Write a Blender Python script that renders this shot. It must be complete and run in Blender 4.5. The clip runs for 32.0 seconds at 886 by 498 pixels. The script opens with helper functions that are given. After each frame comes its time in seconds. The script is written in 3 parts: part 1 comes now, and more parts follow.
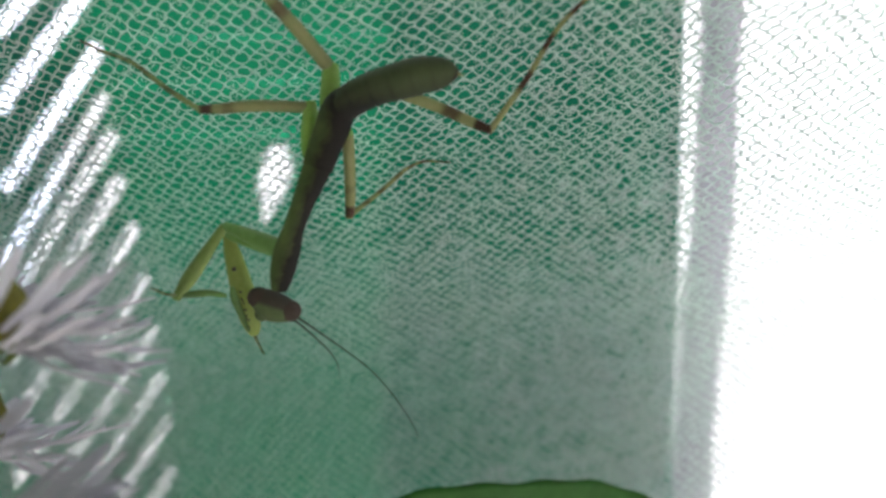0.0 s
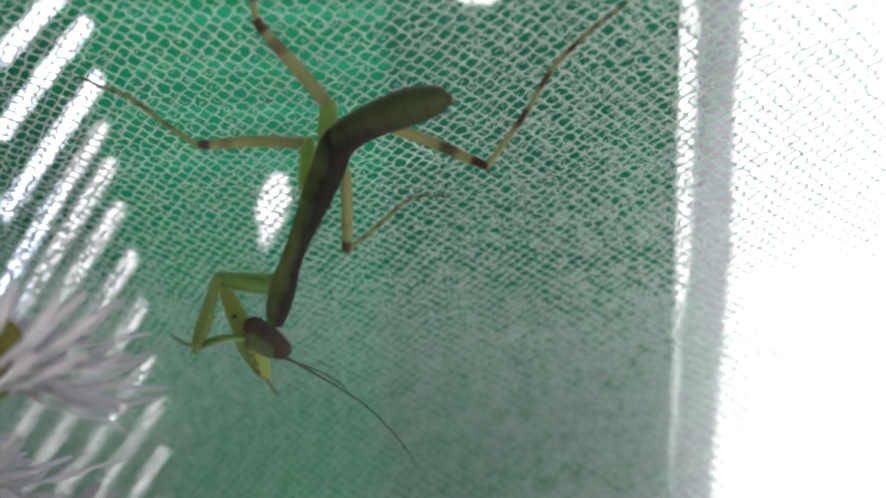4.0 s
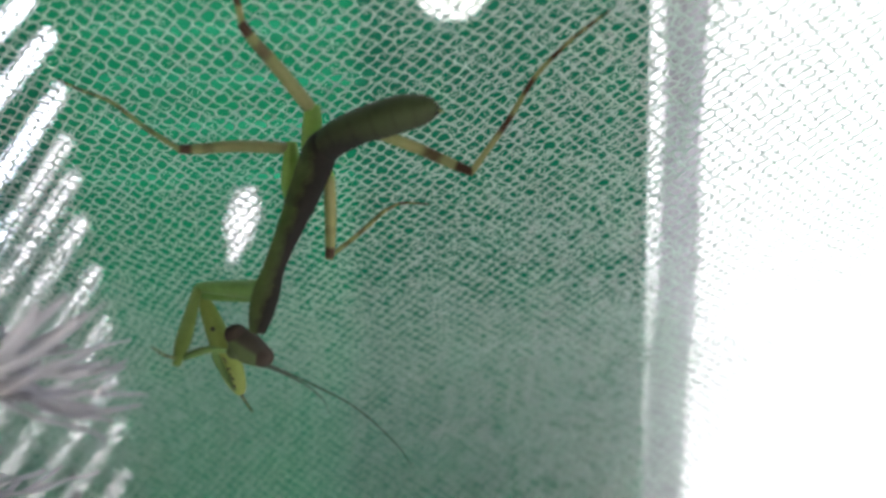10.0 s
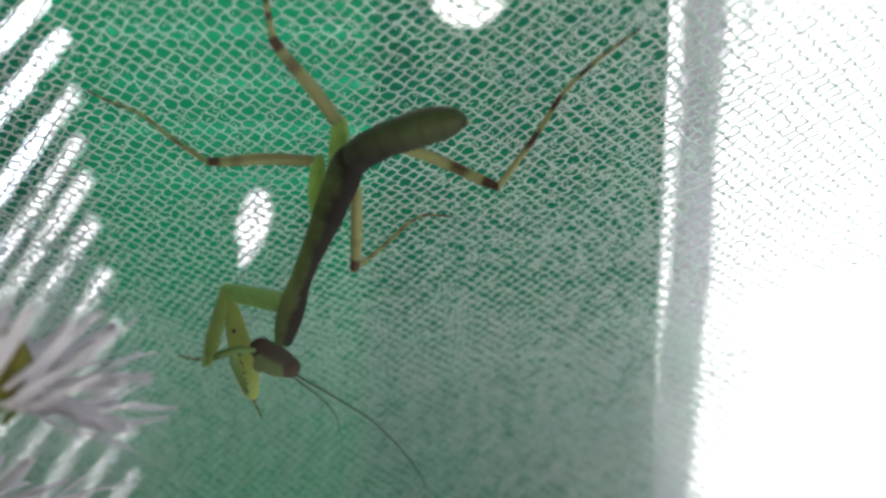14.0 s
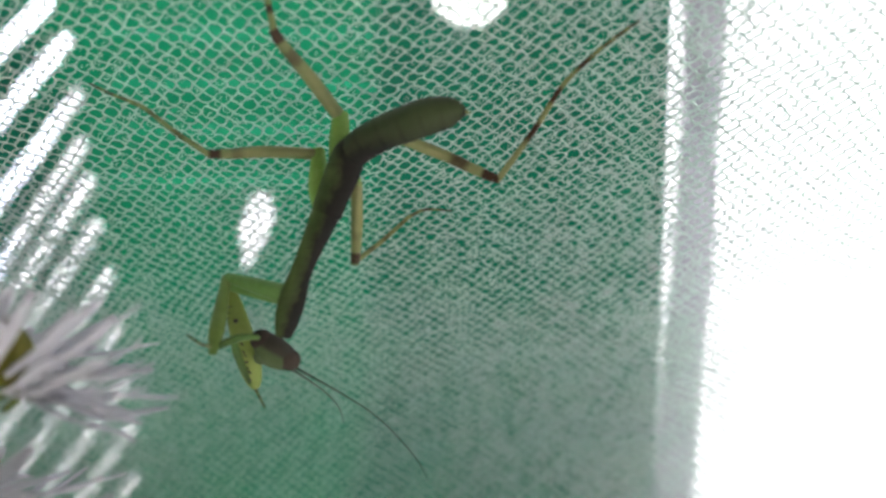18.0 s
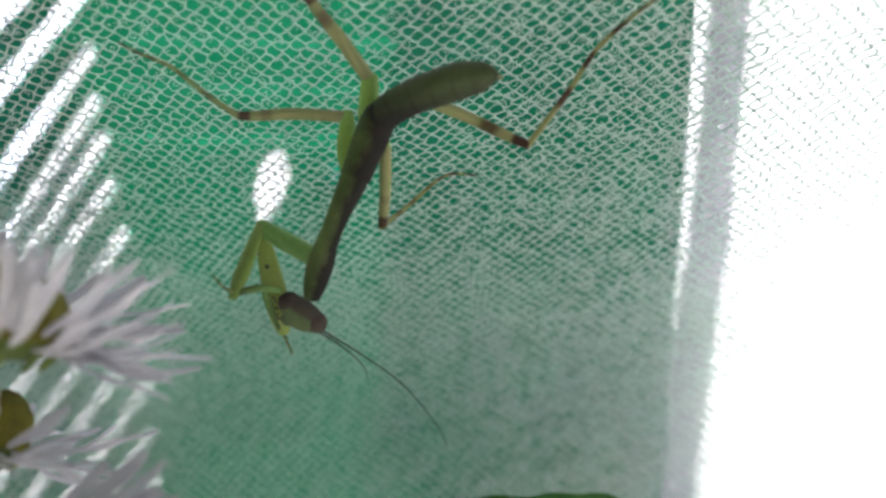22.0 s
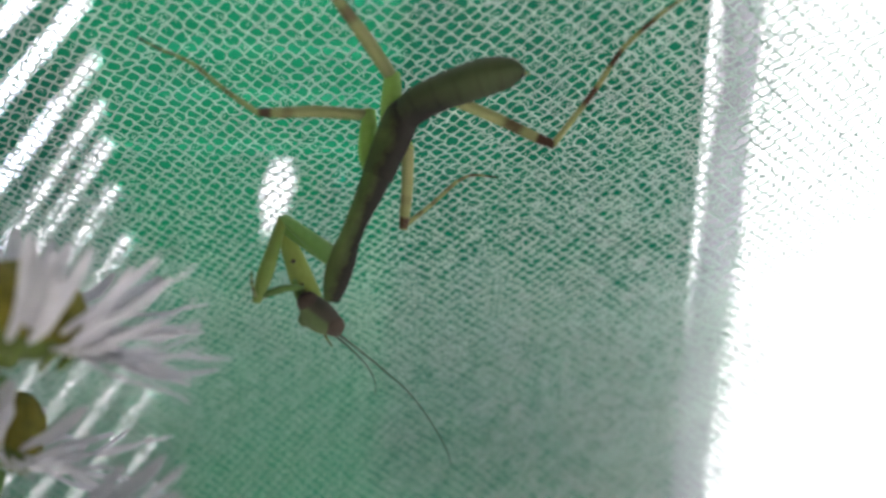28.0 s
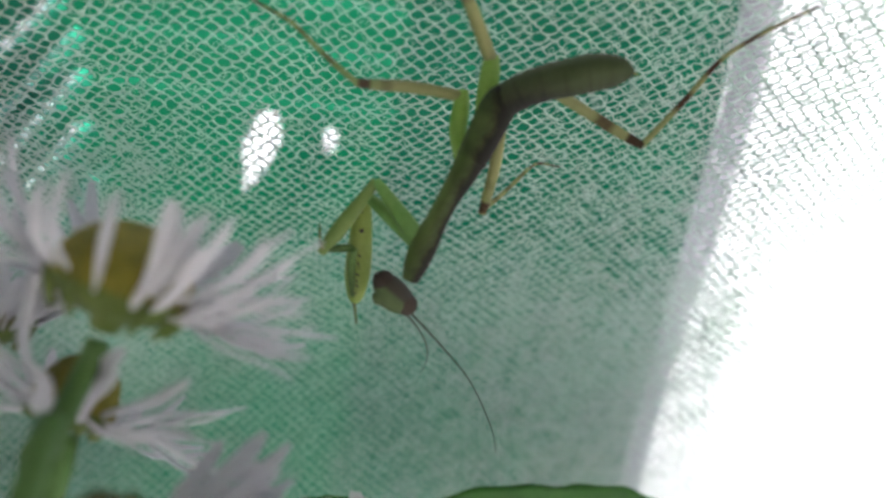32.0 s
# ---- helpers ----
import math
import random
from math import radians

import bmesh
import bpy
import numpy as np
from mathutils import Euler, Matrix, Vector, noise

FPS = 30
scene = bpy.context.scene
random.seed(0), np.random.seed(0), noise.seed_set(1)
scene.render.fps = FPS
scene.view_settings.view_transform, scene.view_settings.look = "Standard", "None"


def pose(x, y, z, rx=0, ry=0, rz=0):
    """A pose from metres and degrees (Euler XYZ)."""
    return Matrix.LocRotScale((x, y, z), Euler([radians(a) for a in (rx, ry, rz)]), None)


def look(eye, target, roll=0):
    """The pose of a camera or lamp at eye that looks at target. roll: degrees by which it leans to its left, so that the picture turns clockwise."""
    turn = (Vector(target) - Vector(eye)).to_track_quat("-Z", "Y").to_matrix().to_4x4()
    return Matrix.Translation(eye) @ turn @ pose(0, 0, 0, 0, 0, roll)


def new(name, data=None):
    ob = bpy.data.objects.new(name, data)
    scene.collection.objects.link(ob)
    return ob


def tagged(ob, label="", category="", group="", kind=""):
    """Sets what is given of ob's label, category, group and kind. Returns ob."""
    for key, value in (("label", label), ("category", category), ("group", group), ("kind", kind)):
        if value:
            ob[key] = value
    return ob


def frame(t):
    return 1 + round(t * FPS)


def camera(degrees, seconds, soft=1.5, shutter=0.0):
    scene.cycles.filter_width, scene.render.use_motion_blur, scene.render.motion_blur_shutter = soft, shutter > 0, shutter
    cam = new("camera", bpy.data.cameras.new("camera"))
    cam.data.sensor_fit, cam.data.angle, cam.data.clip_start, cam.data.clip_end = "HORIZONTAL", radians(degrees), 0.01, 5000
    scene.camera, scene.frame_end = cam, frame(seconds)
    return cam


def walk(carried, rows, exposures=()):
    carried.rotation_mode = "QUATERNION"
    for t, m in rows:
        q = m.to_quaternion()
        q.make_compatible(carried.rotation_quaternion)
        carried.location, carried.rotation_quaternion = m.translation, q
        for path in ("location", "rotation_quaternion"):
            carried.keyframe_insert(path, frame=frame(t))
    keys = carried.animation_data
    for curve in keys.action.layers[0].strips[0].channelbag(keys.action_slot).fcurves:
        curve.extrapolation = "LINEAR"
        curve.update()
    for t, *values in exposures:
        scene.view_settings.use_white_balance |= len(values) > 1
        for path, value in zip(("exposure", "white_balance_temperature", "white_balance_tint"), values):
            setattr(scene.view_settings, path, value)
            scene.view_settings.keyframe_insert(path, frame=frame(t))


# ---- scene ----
MM = 0.001


def cam_pose(x, y, z, yaw, pitch, roll):
    """Millimetres above the floor and degrees: heading to the left, pitch up, roll."""
    return pose(x * MM, y * MM, z * MM, 90 + pitch, 0, yaw) @ pose(0, 0, 0, 0, 0, roll)


PATH = [
    (0, 1.900, 0.599, 60.744, 2.585, 30.143, 1.110),
    (0.5, 2.174, 0.502, 61.038, 3.175, 30.990, 1.487),
    (1, 1.657, 0.304, 60.994, 2.290, 31.046, 1.035),
    (1.5, 1.817, 0.414, 60.829, 2.704, 30.970, 1.361),
    (2, 1.490, 0.391, 60.783, 1.650, 32.175, 0.731),
    (2.5, 2.292, 0.277, 61.089, 2.445, 32.143, 1.229),
    (3, 1.612, 0.215, 61.022, 1.530, 32.299, 0.688),
    (3.5, 2.082, 0.345, 61.274, 2.941, 31.503, 1.429),
    (5.5, 1.093, 0.100, 61.163, 0.341, 33.962, 0.474),
    (6, 0.557, 0.354, 60.889, 0.773, 32.959, 0.594),
    (6.5, 0.172, 0.160, 60.799, 0.001, 32.531, 0.286),
    (7, 0.783, 0.261, 60.764, 0.395, 33.310, 0.531),
    (7.5, 0.754, 0.187, 60.795, 0.074, 33.417, 0.249),
    (8, 0.895, 0.251, 60.756, 0.211, 33.314, 0.316),
    (8.5, 0.401, 0.238, 60.735, -0.313, 33.085, -0.014),
    (9, 0.428, 0.386, 60.627, 0.052, 32.910, 0.105),
    (9.5, 1.308, 0.475, 60.654, -0.868, 34.611, -0.588),
    (10, 0.845, 0.671, 60.568, -0.932, 33.494, -0.765),
    (10.5, -0.575, 0.861, 60.298, 0.207, 30.742, 0.291),
    (11, -0.287, 1.167, 60.233, 0.708, 30.882, 0.770),
    (11.5, -0.552, 0.795, 60.530, 0.078, 32.256, 0.339),
    (12, 0.128, 0.609, 60.708, -0.811, 33.806, -0.188),
    (12.5, 0.211, 0.419, 60.847, -1.023, 33.724, -0.416),
    (13, -0.153, 0.386, 60.789, -0.832, 33.457, -0.427),
    (13.5, -0.401, 0.100, 61.231, -0.905, 33.341, -0.115),
    (15.5, -0.372, 0.253, 60.771, -0.857, 33.519, -0.124),
    (16, -0.203, 0.243, 60.744, -0.523, 33.962, 0.157),
    (16.5, -0.227, 0.407, 60.765, -0.300, 33.484, 0.232),
    (17, -0.121, 0.636, 60.361, -0.279, 33.698, 0.143),
    (17.5, -0.386, 0.601, 60.312, -0.663, 33.833, -0.071),
    (18, -0.232, 0.453, 60.500, -0.590, 33.896, 0.048),
    (18.5, -0.457, 0.428, 60.445, -0.789, 33.736, -0.003),
    (19, -0.685, 0.459, 60.354, -0.492, 33.231, 0.389),
    (19.5, -1.006, 0.428, 60.327, -0.576, 31.790, 0.207),
    (20, -0.722, 0.147, 60.673, -0.921, 32.441, 0.302),
    (20.5, -0.836, -0.274, 61.036, -0.765, 33.435, 0.494),
    (21, -1.158, -0.021, 60.590, 0.540, 32.844, 1.318),
    (21.5, -1.904, -0.286, 60.928, 0.037, 31.123, 1.059),
    (22, -1.412, 0.379, 60.656, -0.230, 31.004, 1.013),
    (22.5, -1.632, 0.538, 60.725, -1.352, 30.976, 0.410),
    (23, -1.487, 0.602, 60.590, -1.492, 32.544, 0.538),
    (23.5, -1.795, 0.860, 60.676, -1.041, 32.785, 0.635),
    (24, -1.906, 0.906, 60.476, -0.809, 31.912, 0.951),
    (24.5, -2.183, 0.870, 60.665, -1.478, 32.103, 0.617),
    (25, -2.360, 0.900, 60.618, -1.539, 31.971, 0.624),
    (25.5, -2.602, 0.703, 60.764, -2.096, 31.745, 0.187),
    (27.5, -2.682, 1.395, 60.449, -1.040, 33.075, 0.608),
    (28, -2.742, 1.360, 60.500, -0.630, 32.017, 1.082),
    (28.5, -2.684, 1.273, 60.375, -0.805, 32.471, 0.919),
    (29, -2.814, 1.278, 60.451, -1.061, 32.629, 0.853),
    (29.5, -3.232, 1.155, 60.440, -1.935, 33.107, 1.080),
    (30, -4.530, 0.899, 60.491, -4.077, 32.611, 0.414),
    (30.5, -6.087, 0.983, 60.406, -6.438, 33.724, -0.806),
    (30.8, -7.351, -0.227, 61.571, -6.712, 33.949, 0.567),
    (31, -6.623, -0.234, 60.648, -2.153, 28.560, 4.658),
    (31.2, -8.699, 1.376, 59.802, -5.160, 25.140, 3.047),
    (31.5, -9.318, 1.395, 60.739, -7.085, 26.768, 2.454),
    (32, -11.248, 1.569, 61.429, -8.769, 29.179, 1.907),
]
cam = camera(60, 32.0, soft=2.6, shutter=0.5)
cam.data.dof.use_dof = True
cam.data.dof.focus_distance = 0.0412
cam.data.dof.aperture_fstop = 27
walk(cam, [(t, cam_pose(*row)) for t, *row in PATH], exposures=[(0.0, 2.13), (10.0, 2.13), (19.0, 2.25), (28.0, 2.36), (32.0, 2.36)])

# ---- world and light ----
world = bpy.data.worlds.new("sky")
world.use_nodes = True
scene.world = world
wn, wl = world.node_tree.nodes, world.node_tree.links
wn.clear()
w_out, w_bg, w_sky = wn.new("ShaderNodeOutputWorld"), wn.new("ShaderNodeBackground"), wn.new("ShaderNodeTexSky")
w_sky.sky_type = "NISHITA"
w_sky.sun_disc = False
w_sky.sun_elevation, w_sky.sun_rotation = radians(62), radians(20)
w_sky.dust_density, w_sky.air_density, w_sky.ozone_density = 7.0, 0.75, 0.8
w_bg.inputs["Strength"].default_value = 0.18
wl.new(w_sky.outputs[0], w_bg.inputs[0])
wl.new(w_bg.outputs[0], w_out.inputs[0])
sun = new("sun", bpy.data.lights.new("sun", "SUN"))
sun.data.energy, sun.data.angle, sun.data.color = 1.5, radians(14), (1.0, 0.98, 0.96)
sun.matrix_world = look((0.08, 0.22, 0.45), (0, 0, 0))


# ---- materials ----
def material(name):
    m = bpy.data.materials.new(name)
    m.use_nodes = True
    n, l = m.node_tree.nodes, m.node_tree.links
    n.clear()
    return m, n, l, n.new("ShaderNodeOutputMaterial")


def noise_node(n, l, scale, detail=4.0, space="Object"):
    co, tex = n.new("ShaderNodeTexCoord"), n.new("ShaderNodeTexNoise")
    tex.inputs["Scale"].default_value, tex.inputs["Detail"].default_value = scale, detail
    l.new(co.outputs[space], tex.inputs["Vector"])
    return tex


def ramp_node(n, l, fac, stops):
    r = n.new("ShaderNodeValToRGB")
    while len(r.color_ramp.elements) < len(stops):
        r.color_ramp.elements.new(0.5)
    for e, (p, c) in zip(r.color_ramp.elements, stops):
        e.position, e.color = p, (*c, 1)
    l.new(fac, r.inputs[0])
    return r


def leafy(name, stops, scale, rough=0.5, pass_light=0.35, bump=0.2, spec=0.4, fine=6.0, mark="", mark_stops=None):
    """A thin or soft living surface: grain at two scales, some light passing through. mark: a mesh attribute that lays pigment over it."""
    m, n, l, out = material(name)
    big, small = noise_node(n, l, scale, 3), noise_node(n, l, scale * fine, 5)
    mix = n.new("ShaderNodeMix")
    mix.data_type, mix.inputs[0].default_value = "FLOAT", 0.4
    l.new(big.outputs[0], mix.inputs[2]), l.new(small.outputs[0], mix.inputs[3])
    col = ramp_node(n, l, mix.outputs[0], stops).outputs[0]
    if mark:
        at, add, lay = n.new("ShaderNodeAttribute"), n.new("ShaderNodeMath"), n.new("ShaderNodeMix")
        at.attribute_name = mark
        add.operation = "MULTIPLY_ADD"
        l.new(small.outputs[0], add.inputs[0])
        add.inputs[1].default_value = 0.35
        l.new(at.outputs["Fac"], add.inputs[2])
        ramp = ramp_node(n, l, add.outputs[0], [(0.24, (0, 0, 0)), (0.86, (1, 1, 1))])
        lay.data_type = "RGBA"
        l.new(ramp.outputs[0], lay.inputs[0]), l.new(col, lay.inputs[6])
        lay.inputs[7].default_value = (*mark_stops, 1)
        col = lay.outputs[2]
    p, tr, sh, bp = n.new("ShaderNodeBsdfPrincipled"), n.new("ShaderNodeBsdfTranslucent"), n.new("ShaderNodeMixShader"), n.new("ShaderNodeBump")
    p.inputs["Roughness"].default_value, p.inputs["Specular IOR Level"].default_value = rough, spec
    bp.inputs["Strength"].default_value, bp.inputs["Distance"].default_value = bump, 0.0001
    l.new(small.outputs[0], bp.inputs["Height"]), l.new(bp.outputs[0], p.inputs["Normal"])
    l.new(col, p.inputs["Base Color"]), l.new(col, tr.inputs["Color"])
    sh.inputs[0].default_value = pass_light
    l.new(p.outputs[0], sh.inputs[1]), l.new(tr.outputs[0], sh.inputs[2]), l.new(sh.outputs[0], out.inputs[0])
    return m


# white yarn tinted green: the container's green light is put into the colour
NET_THREAD = leafy("green_lit_net_thread", [(0.3, (0.50, 0.62, 0.563)), (0.7, (0.60, 0.72, 0.660))], 900, 0.45, 0.58, 0.2, 0.5)
# same yarn, paler and neutral: the folds' extra brightness is in the colour
BRIGHTENED_THREAD = leafy("brightened_net_thread", [(0.3, (0.62, 0.62, 0.62)), (0.7, (0.76, 0.76, 0.76))], 900, 0.45, 0.40, 0.2, 0.5)
GREEN_PLASTIC = leafy("green_plastic", [(0.3, (0.017, 0.240, 0.146)), (0.7, (0.030, 0.292, 0.180))], 60, 0.25, 0.65, 0.15, 0.5)
BACKING = leafy("pale_backing", [(0.3, (0.74, 0.76, 0.75)), (0.7, (0.80, 0.82, 0.81))], 120, 0.6, 0.8, 0.1)
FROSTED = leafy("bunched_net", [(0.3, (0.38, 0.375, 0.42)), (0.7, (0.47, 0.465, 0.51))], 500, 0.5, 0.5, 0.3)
BOUNCE_WHITE = leafy("bounce_white", [(0.3, (0.70, 0.70, 0.68)), (0.7, (0.80, 0.80, 0.78))], 90, 0.8, 0.1, 0.3)
# translucency and tone set how white the stand-in sky looks
BACKDROP = leafy("sky_backdrop", [(0.3, (0.62, 0.63, 0.645)), (0.7, (0.66, 0.67, 0.685))], 30, 0.8, 0.92, 0.1, 0.2)
# kept dark so the added walls throw little light onto the net
DIM_WALL = leafy("dim_wall", [(0.3, (0.20, 0.22, 0.21)), (0.7, (0.26, 0.28, 0.27))], 40, 0.7, 0.0, 0.1)
PETAL = leafy("lilac_white_petal", [(0.3, (0.58, 0.57, 0.595)), (0.7, (0.72, 0.70, 0.73))], 500, 0.6, 0.5, 0.3, 0.3)
DISC = leafy("yellow_florets", [(0.35, (0.135, 0.122, 0.013)), (0.65, (0.279, 0.243, 0.027))], 1800, 0.7, 0.25, 0.6)
DISC_OLD = leafy("withered_florets", [(0.35, (0.045, 0.033, 0.012)), (0.65, (0.240, 0.195, 0.068))], 1500, 0.8, 0.15, 0.8)
CALYX = leafy("green_calyx", [(0.3, (0.076, 0.121, 0.023)), (0.7, (0.166, 0.212, 0.045))], 700, 0.55, 0.3, 0.4)
STEM = leafy("green_stem", [(0.3, (0.060, 0.151, 0.030)), (0.7, (0.151, 0.272, 0.076))], 600, 0.5, 0.3, 0.4)
LEAF = leafy("dark_green_leaf", [(0.3, (0.025, 0.114, 0.017)), (0.7, (0.053, 0.172, 0.030))], 250, 0.55, 0.45, 0.5, 0.25)
VEIN = leafy("pale_leaf_vein", [(0.3, (0.10, 0.24, 0.07)), (0.7, (0.16, 0.32, 0.10))], 500, 0.45, 0.3, 0.2)
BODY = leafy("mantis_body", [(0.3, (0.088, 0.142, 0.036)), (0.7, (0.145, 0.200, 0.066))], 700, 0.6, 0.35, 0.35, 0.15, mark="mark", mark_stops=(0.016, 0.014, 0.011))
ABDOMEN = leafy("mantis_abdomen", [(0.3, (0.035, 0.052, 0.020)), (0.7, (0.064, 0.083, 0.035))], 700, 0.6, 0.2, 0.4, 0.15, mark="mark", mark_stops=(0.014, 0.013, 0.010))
LEG = leafy("mantis_leg", [(0.3, (0.205, 0.215, 0.082)), (0.7, (0.290, 0.290, 0.130))], 600, 0.4, 0.4, 0.2, 0.25, mark="mark", mark_stops=(0.060, 0.030, 0.017))
COXA = leafy("mantis_green_limb", [(0.3, (0.155, 0.300, 0.072)), (0.7, (0.225, 0.385, 0.115))], 600, 0.4, 0.4, 0.2, 0.25, mark="mark", mark_stops=(0.02, 0.03, 0.01))
FEMUR = leafy("mantis_pale_femur", [(0.3, (0.210, 0.285, 0.060)), (0.7, (0.300, 0.370, 0.105))], 600, 0.4, 0.4, 0.2, 0.25, mark="mark", mark_stops=(0.03, 0.03, 0.015))
FEMUR_GREEN = leafy("mantis_green_femur", [(0.3, (0.165, 0.245, 0.055)), (0.7, (0.240, 0.320, 0.090))], 600, 0.4, 0.4, 0.2, 0.4, mark="mark", mark_stops=(0.03, 0.03, 0.015))
LEG_BASE = leafy("mantis_leg_base", [(0.3, (0.232, 0.386, 0.077)), (0.7, (0.338, 0.502, 0.135))], 600, 0.5, 0.45, 0.2, 0.3)
HEAD = leafy("mantis_head", [(0.3, (0.052, 0.080, 0.028)), (0.7, (0.085, 0.118, 0.044))], 900, 0.55, 0.2, 0.3, 0.2, mark="mark", mark_stops=(0.036, 0.032, 0.022))
EYE = leafy("mantis_eye", [(0.3, (0.030, 0.024, 0.019)), (0.7, (0.057, 0.045, 0.036))], 1500, 0.75, 0.0, 0.2, 0.05)
ANTENNA = leafy("mantis_antenna", [(0.3, (0.035, 0.045, 0.032)), (0.7, (0.085, 0.10, 0.075))], 2000, 0.5, 0.2, 0.2)
DARK = leafy("dark_spine", [(0.3, (0.02, 0.02, 0.01)), (0.7, (0.05, 0.04, 0.02))], 2000, 0.5, 0.0, 0.2)

# ---- building helpers ----
CAGE = cam_pose(0.43, 0.39, 60.63, 0.05, 32.9, 0.1)


def tip(x, y, d):
    """A place in the tilted cage: millimetres to the right, up the panel and away through it."""
    return CAGE @ Vector((x * MM, y * MM, -d * MM))


def up(x, y, z):
    """A place over the floor, in millimetres."""
    return Vector((x * MM, y * MM, (z + 60) * MM))


def mesh_from(name, verts, faces, mat, smooth=True, marks=None):
    me = bpy.data.meshes.new(name)
    me.from_pydata([tuple(v) for v in verts], [], faces)
    me.materials.append(mat)
    if smooth:
        me.polygons.foreach_set("use_smooth", [True] * len(me.polygons))
    if marks is not None:
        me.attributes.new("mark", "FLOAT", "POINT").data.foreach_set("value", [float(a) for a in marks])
    me.update()
    return me


def part(name, me, parent, at=None, label=""):
    ob = new(name, me)
    ob.parent = parent
    if at is not None:
        ob.location = at
    return tagged(ob, label)


def spline(pts, steps):
    """A smooth line through points of any length (place and radius together)."""
    pts = [np.array(p, float) for p in pts]
    ext = [2 * pts[0] - pts[1], *pts, 2 * pts[-1] - pts[-2]]
    out = []
    for i in range(1, len(ext) - 2):
        a, b, c, d = ext[i - 1 : i + 3]
        for k in range(steps):
            t = k / steps
            out.append(0.5 * (2 * b + (c - a) * t + (2 * a - 5 * b + 4 * c - d) * t * t + (3 * b - a - 3 * c + d) * t**3))
    return out + [pts[-1]]


def limb(pts, sides=10, steps=5, flat=1.0, marker=None, origin=Vector(), ridge=0.0):
    """Verts, faces and marks of a tapering limb. pts: (Vector, radius in mm). marker(s, angle) gives the pigment."""
    line = spline([(*p, r * MM) for p, r in pts], steps)
    verts, faces, marks = [], [], []
    side = None
    for i, row in enumerate(line):
        c, r = Vector(row[:3]), max(row[3], 0.00001)
        ahead = (Vector(line[min(i + 1, len(line) - 1)][:3]) - Vector(line[max(i - 1, 0)][:3])).normalized()
        if side is None:
            side = ahead.cross(CAGE.to_3x3() @ Vector((0, 0, 1))).normalized()
        side = (side - ahead * side.dot(ahead)).normalized()
        other = ahead.cross(side)
        swell = 1 + ridge * math.sin(i * 2.1)
        for k in range(sides):
            a = 2 * math.pi * k / sides
            verts.append(c + (side * math.cos(a) + other * math.sin(a) * flat) * r * swell - origin)
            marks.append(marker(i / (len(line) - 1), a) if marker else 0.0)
    for i in range(len(line) - 1):
        for k in range(sides):
            a, b = i * sides + k, i * sides + (k + 1) % sides
            faces.append((a, b, b + sides, a + sides))
    faces.append(tuple(range(sides - 1, -1, -1)))
    faces.append(tuple(range((len(line) - 1) * sides, len(line) * sides)))
    return verts, faces, marks


def limb_part(name, pts, mat, parent, label="", joint=None, base=Vector(), **more):
    joint = pts[0][0] if joint is None else joint
    v, f, m = limb(pts, origin=joint, **more)
    return part(name, mesh_from(name, v, f, mat, marks=m), parent, joint - base, label)


def blob(centre, axes, origin, seg=14, rings=9, bumps=0.0):
    """An egg shape: axes are three vectors."""
    verts, faces = [], []
    for i in range(rings + 1):
        th = math.pi * i / rings
        for k in range(seg):
            ph = 2 * math.pi * k / seg
            q = Vector((math.sin(th) * math.cos(ph), math.sin(th) * math.sin(ph), math.cos(th)))
            g = 1 + bumps * noise.noise(q * 2.3)
            verts.append(centre - origin + (axes[0] * q.x + axes[1] * q.y + axes[2] * q.z) * g)
    for i in range(rings):
        for k in range(seg):
            a, b = i * seg + k, i * seg + (k + 1) % seg
            faces.append((a, b, b + seg, a + seg))
    return verts, faces


# ---- floor and plain walls added to close the place and shape its light ----
def slab(name, lo, hi, mat, label, category):
    v = [(x, y, z) for x in (lo[0], hi[0]) for y in (lo[1], hi[1]) for z in (lo[2], hi[2])]
    f = [(0, 1, 3, 2), (4, 6, 7, 5), (0, 4, 5, 1), (2, 3, 7, 6), (0, 2, 6, 4), (1, 5, 7, 3)]
    ob = new(name, mesh_from(name, [Vector(p) * MM for p in v], f, mat, False))
    return tagged(ob, label, category, kind="structure")


# unseen floor, added; its white throws light up from below
slab("floor", (-170, -70, -4), (340, 262, 0), BOUNCE_WHITE, "added white floor that bounces light, out of view", "floor")
slab("wall_back", (-170, -74, 0), (190, -70, 190), DIM_WALL, "added dim wall behind the camera, out of view", "wall")
# unseen ceiling and side wall, added to block sky light behind the camera
slab("ceiling", (-170, -70, 128), (190, 8, 132), DIM_WALL, "added dim ceiling that blocks sky light, out of view", "ceiling")
slab("wall_right", (186, -70, 0), (190, 12, 128), DIM_WALL, "added dim side wall that blocks light, out of view", "wall")
# added diffuser in place of open sky, just bright enough to clip
slab("far_backdrop", (-170, 255, 0), (340, 257, 430), BACKDROP, "added translucent white backdrop standing in for bright sky", "wall")
slab("wall_left", (-174, -70, 0), (-170, 257, 190), DIM_WALL, "added dim side wall", "wall")

# ---- green container behind the net ----
def smooth01(a):
    a = min(max(a, 0.0), 1.0)
    return a * a * (3 - 2 * a)


RIM_V = [-0.80, -0.60, -0.30, -0.15, 0.0, 0.15, 0.30, 0.45, 0.80]
RIM_D = [106.0, 97.0, 82.0, 74.5, 68.5, 62.5, 60.0, 58.5, 56.0]
RIM_U = [0.262, 0.268, 0.276, 0.281, 0.286, 0.290, 0.294, 0.297, 0.302]


def rim_depth(v):
    """How far the container's upright edge lies, by height: farther below."""
    return float(np.interp(v, RIM_V, RIM_D))


def rim_u(v):
    return float(np.interp(v, RIM_V, RIM_U))


